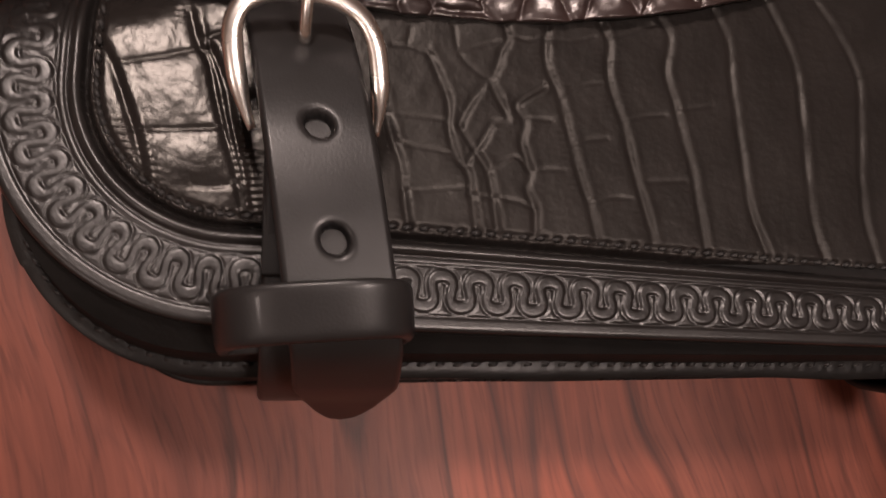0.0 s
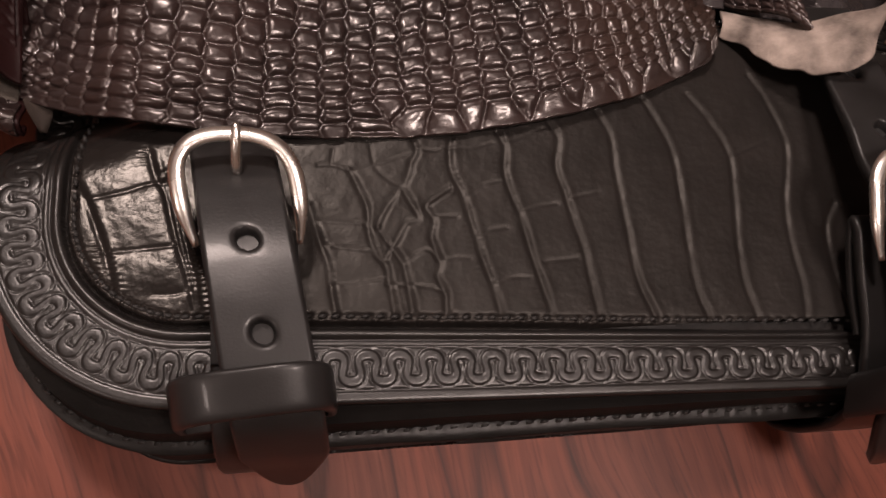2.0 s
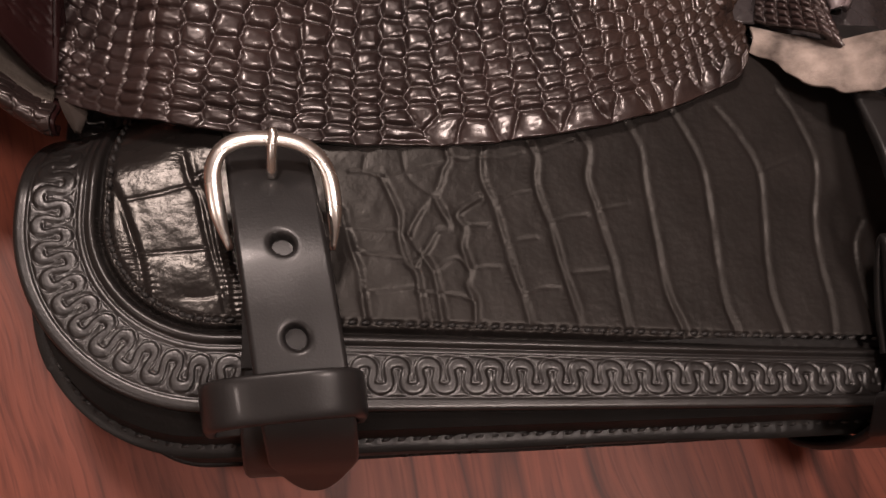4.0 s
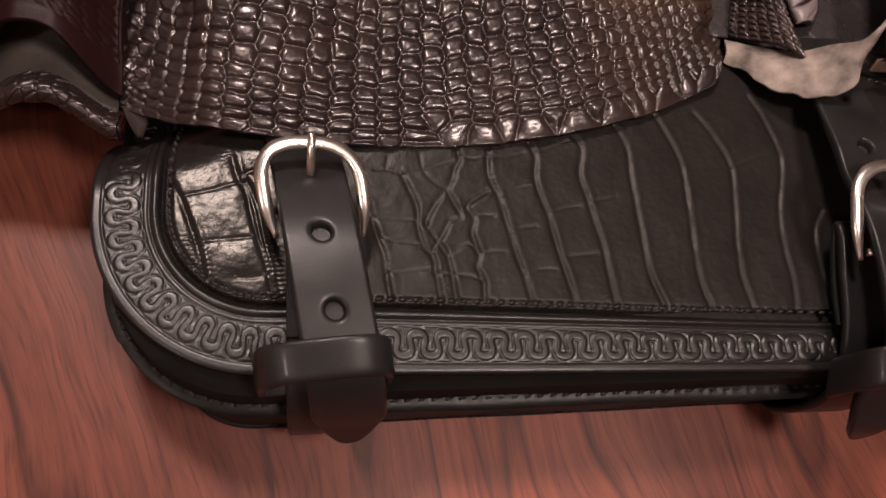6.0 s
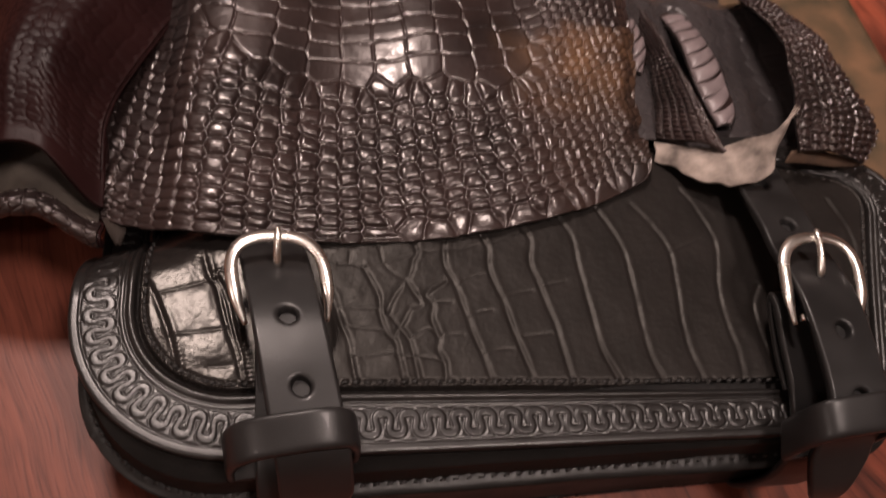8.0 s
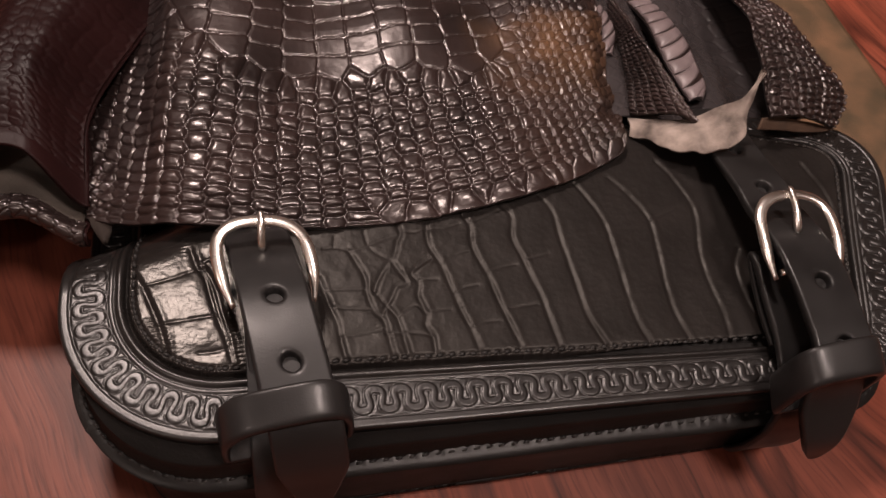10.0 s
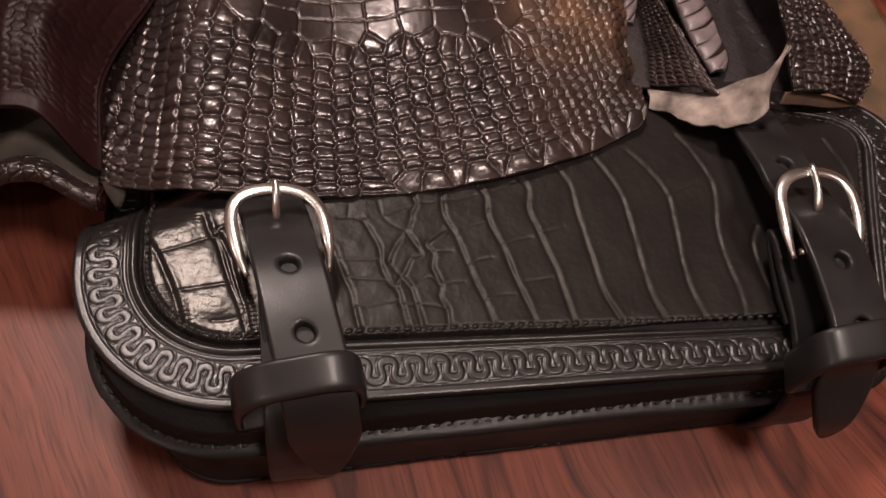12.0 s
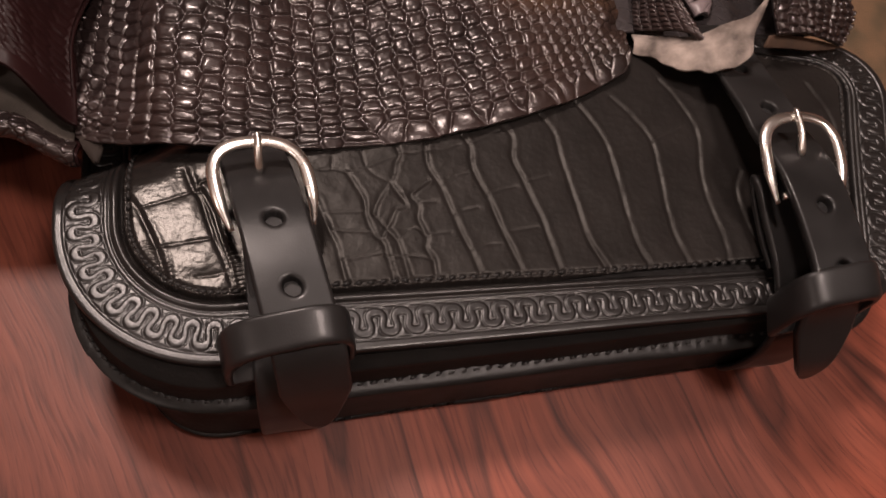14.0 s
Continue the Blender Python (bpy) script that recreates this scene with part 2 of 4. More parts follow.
def rounded(corners, step=0.0005):
    """Outline of a polygon with rounded corners (x, y, radius), anticlockwise: points and outward normals, evenly stepped."""
    pts = []
    n = len(corners)
    for k in range(n):
        p, a, b = (np.array(corners[i % n][:2], float) for i in (k, k - 1, k + 1))
        r = corners[k][2]
        u, v = (a - p) / np.linalg.norm(a - p), (b - p) / np.linalg.norm(b - p)
        half = math.acos(float(np.clip(u @ v, -1, 1))) / 2
        centre = p + (u + v) / np.linalg.norm(u + v) * r / math.sin(half)
        q0, q1 = p + u * r / math.tan(half), p + v * r / math.tan(half)
        a0, a1 = (math.atan2(*(q - centre)[::-1]) for q in (q0, q1))
        if a1 < a0:
            a1 += 2 * math.pi
        t = np.linspace(a0, a1, 40)
        pts.append(centre + r * np.stack([np.cos(t), np.sin(t)], 1))
    p = np.vstack(pts)
    p = np.vstack([p, p[:1]])
    s = np.r_[0, np.cumsum(np.linalg.norm(np.diff(p, axis=0), axis=1))]
    m = int(s[-1] / step)
    u = np.arange(m) * s[-1] / m
    q = np.stack([np.interp(u, s, p[:, k]) for k in range(2)], 1)
    tan = np.roll(q, -1, 0) - np.roll(q, 1, 0)
    tan /= np.linalg.norm(tan, axis=1)[:, None]
    return q, np.stack([tan[:, 1], -tan[:, 0]], 1), s[-1]


def nearest(points, targets, k=1, stretch=1.0):
    """Distances to the k nearest targets, and the nearest one's index."""
    out, idx = [], []
    w = np.array([1.0, stretch])
    tg = targets * w
    for part_ in np.array_split(points * w, max(1, len(points) // 4000)):
        d = (part_[:, None, 0] - tg[None, :, 0]) ** 2 + (part_[:, None, 1] - tg[None, :, 1]) ** 2
        if k == 1:
            i = d.argmin(1)
            out.append(np.sqrt(d[np.arange(len(i)), i]))
        else:
            two = np.partition(d, 1, axis=1)[:, :2]
            i = d.argmin(1)
            out.append(np.sqrt(two))
        idx.append(i)
    return np.concatenate(out), np.concatenate(idx)


def wobble(x, y, scale, seed):
    """Smooth value noise of about -1 to 1 that never repeats over the scene."""
    table_ = np.random.RandomState(seed).uniform(-1, 1, (64, 64))
    out, gain = 0.0, 1.0
    for octave in range(2):
        u, v = np.asarray(x, float) / scale * 2 ** octave + 17.3, np.asarray(y, float) / scale * 2 ** octave + 9.1
        iu, iv = np.floor(u).astype(int), np.floor(v).astype(int)
        fu, fv = u - iu, v - iv
        fu, fv = fu ** 3 * (fu * (fu * 6 - 15) + 10), fv ** 3 * (fv * (fv * 6 - 15) + 10)
        at = lambda a, c: table_[a % 64, c % 64]  # noqa: E731
        out = out + gain * ((at(iu, iv) * (1 - fu) + at(iu + 1, iv) * fu) * (1 - fv) + (at(iu, iv + 1) * (1 - fu) + at(iu + 1, iv + 1) * fu) * fv)
        gain *= 0.45
    return out


# ---- room: walls and ceiling out of view, added for reflections and bounced light ----
def room():
    lo, hi, floor_z, ceil_z, t = (-2.2, -1.8), (2.4, 2.6), -0.75, 1.66, 0.12
    tagged(box("floor", (lo[0] - t, lo[1] - t, floor_z - t), (hi[0] + t, hi[1] + t, floor_z), FLOOR), "brown wooden floor under the table", "floor", kind="structure")
    tagged(box("ceiling", (lo[0] - t, lo[1] - t, ceil_z), (hi[0] + t, hi[1] + t, ceil_z + t), PLASTER), "unseen warm off-white ceiling, added to bounce light", "ceiling", kind="structure")
    for name, a, b in (("wall_west", (lo[0] - t, lo[1] - t), (lo[0], hi[1] + t)), ("wall_east", (hi[0], lo[1] - t), (hi[0] + t, hi[1] + t)),
                       ("wall_south", (lo[0], lo[1] - t), (hi[0], lo[1])), ("wall_north", (lo[0], hi[1]), (hi[0], hi[1] + t))):
        tagged(box(name, (*a, floor_z), (*b, ceil_z), WALL), "unseen plain brown wall, added for dim reflections", "wall", kind="structure")


room()


def ceiling_lamp(place, side):
    """A flat round lamp: a metal rim close under the ceiling with a glowing disc in it."""
    lamp = empty("ceiling_lamp", "flat round ceiling lamp with a metal rim and warm white disc", "lamp", "ceiling lamps")
    disc = bpy.data.materials.new("lamp_disc")
    disc.use_nodes = True
    bs = disc.node_tree.nodes["Principled BSDF"]
    bs.inputs["Emission Color"].default_value, bs.inputs["Emission Strength"].default_value = (1.0, 0.83, 0.74, 1), 8.0
    for name, r1, r2, z0, z1, mat in (("rim", side * 0.56, side * 0.56, 0.004, 0.1, METAL), ("disc", side * 0.5, side * 0.5, 0.0, 0.004, disc)):
        bm = bmesh.new()
        bmesh.ops.create_cone(bm, cap_ends=True, segments=40, radius1=r1, radius2=r2, depth=z1 - z0, matrix=Matrix.Translation((place.x, place.y, place.z + (z0 + z1) / 2)))
        me = bpy.data.meshes.new(name)
        bm.to_mesh(me)
        bm.free()
        me.materials.append(mat)
        new(name, me).parent = lamp


for spot, side in zip(LAMPS, (0.30, 0.30)):
    ceiling_lamp(spot, side)


def fill_pendant(x, y, z):
    """A small unseen pendant, added to hold the fill light: rose, cable and socket."""
    lamp = empty("fill_pendant", "small unseen pendant on a cable, added to hold the fill light", "lamp")
    for name, r1, r2, z0, z1 in (("rose", 0.05, 0.04, 1.63, 1.66), ("cable", 0.004, 0.004, z + 0.15, 1.63), ("socket", 0.02, 0.015, z + 0.09, z + 0.15)):
        bm = bmesh.new()
        bmesh.ops.create_cone(bm, cap_ends=True, segments=24, radius1=r1, radius2=r2, depth=z1 - z0, matrix=Matrix.Translation((x, y, (z0 + z1) / 2)))
        me = bpy.data.meshes.new(name)
        bm.to_mesh(me)
        bm.free()
        me.materials.append(METAL)
        new(name, me).parent = lamp


fill_pendant(-1.0, -0.7, 1.35)


# ---- table ----
def table():
    t = empty("table", "red-brown wooden table with dark streaked grain", "table")
    box("tabletop", (-0.75, -0.55, -0.032), (0.85, 0.75, 0.0), WOOD, t, 0.003)
    for x in (-0.68, 0.72):
        for y in (-0.48, 0.62):
            box("leg", (x, y, -0.75), (x + 0.06, y + 0.06, -0.0325), WOOD, t, 0.004)


table()


def hide_sheet():
    g = np.mgrid[0:61, 0:41].reshape(2, -1)
    x = 0.322 + g[1] / 40 * 0.130
    y = 0.100 + g[0] / 60 * 0.56
    x = x + (0.0015 - 0.075 * (y - 0.27)) * (x - 0.322) / 0.130 + 0.0003 * wobble(y, x * 0, 0.05, 4) * (g[1] == 40)
    z = 0.0035 + 0.0006 * wobble(x, y, 0.1, 5)
    top = np.stack([x, y, z], 1)
    bot = top * [1, 1, 0] + [0, 0, 0.0003]
    f = grid_faces(61, 41)
    ring = list(range(41)) + [41 * k + 40 for k in range(1, 61)] + [41 * 60 + k for k in range(39, -1, -1)] + [41 * k for k in range(59, 0, -1)]
    n = len(top)
    sides = [(ring[k], ring[k - 1], ring[k - 1] + n, ring[k] + n) for k in range(len(ring))]
    ob = mesh_ob("leather_sheet", np.vstack([top, bot]), [*f.tolist(), *sides], SHEET)
    tagged(ob, "flat mottled brown leather sheet lying on the wooden table", "leather")


hide_sheet()

# ---- tool bag ----
ZF = 0.0630
FLAP = [(-0.0215, 0.065, 0.060), (0.314, 0.0570, 0.036), (0.366, 0.196, 0.038), (-0.0215, 0.262, 0.030)]
LIP = [(-0.0212, 0.0515, 0.055), (0.311, 0.0510, 0.030), (0.360, 0.188, 0.036), (-0.019, 0.198, 0.030)]
FOOT = [(0.003, 0.0535, 0.030), (0.296, 0.0545, 0.026), (0.322, 0.186, 0.040), (-0.002, 0.190, 0.030)]


def droop(x, y):
    """How far the bag's top sinks towards its back, most at one end."""
    return 26.0 * np.clip(y - 0.126 - 0.30 * np.clip(x + 0.018, 0, 0.05), 0, 0.040) ** 2 * smooth(0.085, -0.015, x) + 6.0 * np.clip(y - 0.168, 0, 1) ** 2


def border(x):
    """The stamped border is wider round both ends of the flap."""
    return 1 + 0.22 * smooth(0.27, 0.03, x) + 0.20 * smooth(0.285, 0.335, x)


bag = empty("tool_bag", "black leather tool bag with croc embossed flap and two buckled straps", "bag")


def ring_loft(name, rings, mat, parent, closed_top=True, label=""):
    """A shell through outlines of equal point counts, from the bottom up."""
    n = len(rings[0])
    v = np.vstack(rings)
    f = grid_faces(len(rings), n, loop=True).tolist()
    f.append(list(range(n))[::-1])
    if closed_top:
        f.append([len(v) - n + k for k in range(n)])
    return mesh_ob(name, v, f, mat, parent, label=label)


def tube(name, pts, radii_a, radii_b, up, mat, parent, sides=14, label=""):
    """A bar swept along points with an oval section, rounded at its ends."""
    p = np.array(pts, float)
    tan = np.gradient(p, axis=0)
    tan /= np.linalg.norm(tan, axis=1)[:, None]
    side = np.cross(tan, up)
    side /= np.linalg.norm(side, axis=1)[:, None]
    vert = np.cross(side, tan)
    a = np.linspace(0, 2 * math.pi, sides, endpoint=False)
    rings = p[:, None] + side[:, None] * (np.cos(a)[None, :, None] * np.array(radii_a)[:, None, None]) + vert[:, None] * (np.sin(a)[None, :, None] * np.array(radii_b)[:, None, None])
    f = grid_faces(len(p), sides, loop=True).tolist()
    f += [list(range(sides))[::-1], [(len(p) - 1) * sides + k for k in range(sides)]]
    return mesh_ob(name, rings.reshape(-1, 3), f, mat, parent, label=label)


def outline(corners, inset, z, count=420):
    q, nrm, _ = rounded(corners, 0.002)
    u = np.linspace(0, len(q), count, endpoint=False).astype(int)
    p = q[u] - nrm[u] * inset
    return np.column_stack([p, np.full(count, z)])


def bag_body():
    def mixed(k, inset, z, belly=0.0):
        a, b = outline(FOOT, inset, z), outline(LIP, inset, z)
        p = a * (1 - k) + b * k
        p[:, 2] = z
        p[:, 1] += 0.0010 * wobble(p[:, 0], p[:, 0] * 0 + z, 0.05, 39) * (0 < k < 1) * (p[:, 1] < 0.1)
        p[:, 2] -= droop(p[:, 0], p[:, 1]) * z / ZF
        return p
    ring_loft("body", [mixed(0, 0.006, 0.0), mixed(0, 0.0010, 0.0010), mixed(0, -0.0008, 0.0035), mixed(0, -0.0012, 0.0080), mixed(0.04, -0.0008, 0.0140), mixed(0.15, -0.0004, 0.0200), mixed(0.30, 0.0, 0.0260),
                       mixed(0.50, 0.0004, 0.031), mixed(0.75, 0.0008, 0.036), mixed(1.0, 0.0020, 0.040), mixed(1.0, 0.0045, 0.046), mixed(1.0, 0.0065, 0.052),
                       mixed(1.0, 0.006, 0.0585)], BODY, bag)

    def lip_ring(inset, z, dip):
        p = outline(LIP, inset, z, 1800)
        s = np.r_[0, np.cumsum(np.linalg.norm(np.diff(p[:, :2], axis=0), axis=1))]
        p[:, 2] += -dip * (0.5 + 0.5 * np.cos(s / 0.0050 * 2 * math.pi)) + 0.0005 * wobble(s, s * 0, 0.035, 36)
        p[:, 1] += 0.0007 * wobble(p[:, 0], s * 0, 0.05, 37) * (p[:, 1] < 0.08)
        p[:, 2] -= droop(p[:, 0], p[:, 1]) * z / ZF
        return p
    lip = ring_loft("seam_edge", [lip_ring(*r) for r in ((0.006, 0.0400, 0), (0.001, 0.0400, 0), (0.0, 0.0408, 0), (0.0, 0.0426, 0), (0.0004, 0.0437, 0), (0.0014, 0.0447, 0.0002),
                                                         (0.0028, 0.0456, 0.0002), (0.0040, 0.0460, 0.0012), (0.0052, 0.0470, 0.0002), (0.0075, 0.0484, 0), (0.0115, 0.0500, 0))], EDGE, bag)
    p = outline(FOOT, -0.0008, 0.0075, 700)
    p[:, 1] += 0.0006 * wobble(p[:, 0], p[:, 0] * 0, 0.06, 38)
    p = np.vstack([p, p[:2]])
    tube("welt", p, [0.0012] * len(p), [0.0011] * len(p), (0, 0, 1), BODY, bag, 8)
    return lip


lip = bag_body()


def snake(period, amp, bulge, half_width):
    """Height of the stamped snaking ribbon at (s, d) from the band's middle line."""
    t = np.linspace(-2 * math.pi, 4 * math.pi, 360)
    line = np.stack([period * t / (2 * math.pi) + bulge * np.sin(2 * t), amp * np.cos(t)], 1)

    def height(s, d):
        shape = s.shape
        q = np.stack([np.mod(s.ravel(), period), d.ravel()], 1)
        dist, _ = nearest(q, line)
        dist = dist.reshape(shape)
        ribbon = 0.00025 * np.clip(1 - (dist / half_width) ** 4, 0, 1)
        groove = -0.00048 * np.exp(-((dist - half_width - 0.0002) / 0.00025) ** 2)
        return ribbon + groove
    return height


def flap():
    q, nrm, length = rounded(FLAP, 0.00045)
    n = len(q)
    d = np.r_[0.0015, 0.0004, 0.0, 0.0, 0.0002, 0.0006, np.arange(0.0011, 0.0225, 0.0003)]
    low = np.r_[-0.0048, -0.0048, -0.0038, -0.0011, -0.0005, -0.00015, np.zeros(len(d) - 6)]
    period = length / round(length / 0.0097)
    s = np.arange(n) * length / n
    S, D = np.meshgrid(s, d)
    z = np.repeat(low[:, None], n, 1)
    g = lambda c, w, depth: -depth * np.exp(-((D - c) / w) ** 2)  # noqa: E731
    z = z + g(0.0033, 0.00035, 0.0006) + g(0.0142, 0.0003, 0.0005) + g(0.0160, 0.00035, 0.0006)
    z = z + 0.0009 * np.exp(-((D - 0.0176) / 0.0010) ** 2) - 0.0022 * smooth(0.0184, 0.0196, D)
    band = (D > 0.0035) & (D < 0.0141)
    h = np.zeros_like(z)
    h[band] = snake(period, 0.0034, 0.0013, 0.0014)(S[band], D[band] - 0.0088)
    z = z + h + 0.0004 * wobble(S, D * 0, 0.05, 11) * smooth(0.0, 0.02, S) * smooth(length, length - 0.02, S)
    P = q[None] - nrm[None] * (D * border(q[:, 0])[None])[..., None]
    v = np.column_stack([P.reshape(-1, 2), ZF + z.ravel()])
    base = np.column_stack([q - nrm * 0.024 * border(q[:, :1]), np.full(n, ZF - 0.0024)])
    for part_ in (v, base):
        part_[:, 2] -= droop(part_[:, 0], part_[:, 1])
    f = grid_faces(len(d), n, loop=True).tolist()
    m = len(v)
    v = np.vstack([v, base])
    f += [(m - n + k, m - n + (k + 1) % n, m + (k + 1) % n, m + k) for k in range(n)]
    f.append(list(range(m, m + n)))
    f.append(list(range(n))[::-1])
    return mesh_ob("flap", v, f, BLACK, bag)


flap()
FOLDS, JOINTS = [], []


def drawn(text, where):
    pts = np.array([[float(v) / 1000 for v in p.split()] for p in text.split(",")])
    if where is FOLDS and pts[-1, 1] < 0.100:
        run = pts[-1] - pts[-2]
        pts = np.vstack([pts, pts[-1] + run / abs(run[1]) * (pts[-1, 1] - 0.078)])
    where.append(curve_points(pts, 0.0005))


# the deep folds across the belly scales of the inlay, in millimetres, and the fine joints between them
drawn("121 148, 120 143, 120 136, 123 128, 125 119, 127 109, 130 98, 132 89", FOLDS)
drawn("137 150, 139 144, 138 135, 140 126, 142 119, 144 108, 146 99, 148 90", FOLDS)
drawn("155 154, 158 148, 156 137, 158 128, 160 117, 162 108, 163 97, 164 89", FOLDS)
drawn("87 136, 90 129, 92 123, 92 115, 94 108, 97 104, 98 96", FOLDS)
drawn("74 124, 77 112, 79 105, 80 97", FOLDS)
drawn("108 148, 109 143, 107 139, 105 133, 99 125, 96 120, 95 117", FOLDS)
drawn("103 131, 105 127, 108 120, 104 118, 101 113, 99 110, 97 107", FOLDS)
drawn("99 110, 102 105, 103 101, 104 93", FOLDS)
drawn("119 130, 111 124, 113 119, 112 113, 114 105, 113 100, 115 95, 115 91", FOLDS)
drawn("173 158, 177 148, 177 136, 178 117, 179 99, 183 86", FOLDS)
drawn("191 163, 195 154, 199 141, 199 119, 199 96, 202 84", FOLDS)
drawn("208 165, 214 156, 220 142, 219 126, 217 107, 217 95, 219 84", FOLDS)
drawn("234 173, 239 162, 243 145, 238 123, 237 108, 238 93, 237 81", FOLDS)
drawn("6 131, 9 125, 12 117, 15 108, 17 99", FOLDS)
drawn("26 142, 28 134, 31 129, 33 120, 35 112, 38 102, 40 93", FOLDS)
drawn("31 133, 35 123, 37 113, 40 101, 41 94", FOLDS)
drawn("94 145, 95 138, 98 134, 102 131", JOINTS)
drawn("95 117, 97 113, 99 110", JOINTS)
drawn("77 138, 82 138, 88 136, 93 137, 95 138, 107 142", JOINTS)
drawn("82 143, 81 138", JOINTS)
drawn("109 144, 115 143, 119 144, 128 144, 135 146", JOINTS)
drawn("125 127, 131 131, 136 132", JOINTS)
drawn("127 113, 131 115, 137 116", JOINTS)
drawn("142 121, 148 123, 155 124", JOINTS)
drawn("131 97, 137 99, 143 99", JOINTS)
drawn("114 120, 121 120", JOINTS)
drawn("114 105, 120 106, 124 106", JOINTS)
drawn("103 105, 110 109, 114 105", JOINTS)
drawn("76 119, 91 118", JOINTS)
drawn("79 111, 92 109", JOINTS)
drawn("148 104, 160 105", JOINTS)
drawn("140 146, 153 151", JOINTS)
drawn("160 126, 170 128", JOINTS)
drawn("97 98, 109 97, 115 95", JOINTS)
drawn("80 98, 89 99, 97 100", JOINTS)
drawn("9 127, 18 129, 27 132, 31 132", JOINTS)
drawn("14 110, 25 111, 35 112", JOINTS)
drawn("29 135, 35 138", JOINTS)
drawn("28 97, 34 97, 39 98", JOINTS)
drawn("257.1 123.0, 251.9 114.7, 250.9 100.7, 253.7 82.9", FOLDS)
drawn("308.3 166.8, 312.7 149.6, 311.2 133.5, 306.9 115.4", FOLDS)
drawn("221 141, 236 147", JOINTS)


def inlay():
    step = 0.0005
    xs, ys = np.arange(-0.006, 0.336, step), np.arange(0.082, 0.226, step)
    X, Y = np.meshgrid(xs, ys)
    p = np.stack([X.ravel(), Y.ravel()], 1)
    q, nrm, _ = rounded(FLAP, 0.002)
    _, i = nearest(p, q)
    inside = -((p - q[i]) * nrm[i]).sum(1).reshape(X.shape) - 0.0196 * border(q[i, 0]).reshape(X.shape)
    folds = np.vstack(FOLDS)
    dist, k = nearest(p, folds)
    dist, beyond = dist.reshape(X.shape), (p[:, 0] - folds[k, 0]).reshape(X.shape)
    fine, _ = nearest(p, np.vstack(JOINTS))
    fine = fine.reshape(X.shape)
    z = ZF - 0.0022 + 0.0036 * smooth(-0.0004, 0.0018, inside)
    along = i.reshape(X.shape) * 0.002
    z -= 0.0009 * np.exp(-((inside - 0.0027) / 0.0008) ** 2) * (1 + 0.5 * np.cos(along / 0.0044 * 2 * math.pi))
    z += 0.0003 * np.cos(along / 0.0044 * 2 * math.pi + 2) * np.exp(-((inside - 0.0012) / 0.0014) ** 2)
    wear = 0.75 + 0.35 * wobble(X, Y, 0.008, 33)
    z += 0.00022 * (1 - np.exp(-np.minimum(dist, fine) / 0.0035)) - 0.00050 * wear * np.exp(-(dist / 0.0010) ** 2) - 0.00030 * wear * np.exp(-(fine / 0.00055) ** 2)
    z += 0.00022 * wear * np.exp(-((dist - 0.0022) / 0.0012) ** 2) * smooth(-0.0002, 0.0006, beyond)
    # small pleats beside the folds
    near = np.exp(-((dist - 0.002) / 0.0016) ** 2)
    z += (0.00004 + 0.00014 * (X < 0.045)) * near * np.sin(Y * 3600 + 2 * wobble(X, Y, 0.02, 7)) * smooth(0.0, 0.35, wobble(X, Y, 0.012, 8))
    z -= droop(X, Y) + 8.0 * np.clip(0.006 - X, 0, 1) ** 2
    z += 0.00010 * wobble(X, Y, 0.007, 21) + (0.00012 + 0.00035 * smooth(0.06, 0.03, X)) * wobble(X, Y, 0.03, 22)
    keep = (inside > -0.0012).ravel()
    f = grid_faces(*X.shape)
    f = f[keep[f].all(1)]
    v = np.column_stack([p, z.ravel()])
    used = np.unique(f)
    back = np.zeros(len(v), int)
    back[used] = np.arange(len(used))
    return mesh_ob("inlay", v[used], back[f].tolist(), EMBOSS, bag, label="croc embossed black leather inlay")


inlay_ob = inlay()


def stitch_mesh():
    bm = bmesh.new()
    bmesh.ops.create_icosphere(bm, subdivisions=1, radius=1.0)
    for v in bm.verts:
        v.co = Vector((v.co.x * 0.0017, v.co.y * 0.00055, v.co.z * 0.00055 + 0.0002 * (1 - v.co.x ** 2)))
    me = bpy.data.meshes.new("stitch")
    bm.to_mesh(me)
    bm.free()
    me.materials.append(THREAD)
    me.polygons.foreach_set("use_smooth", [True] * len(me.polygons))
    return me


STITCH = stitch_mesh()


def stitches(corners, inset, z, gap, parent, y_most, grow=1.0, wider=0.0):
    q, nrm, length = rounded(corners, 0.0005)
    count = int(length / gap)
    for k in range(count):
        i = int(k * len(q) / count)
        p = q[i] - nrm[i] * (inset + wider * (border(q[i][0]) - 1))
        if p[1] > y_most:
            continue
        ob = new("stitch", STITCH)
        ob.parent = parent
        ob.matrix_basis = Matrix.Translation((p[0], p[1], z - float(droop(p[0], p[1])))) @ Matrix.Rotation(math.atan2(nrm[i][0], -nrm[i][1]) + 0.18, 4, "Z") @ Matrix.Diagonal((grow, grow * 1.3, grow * 1.2, 1))


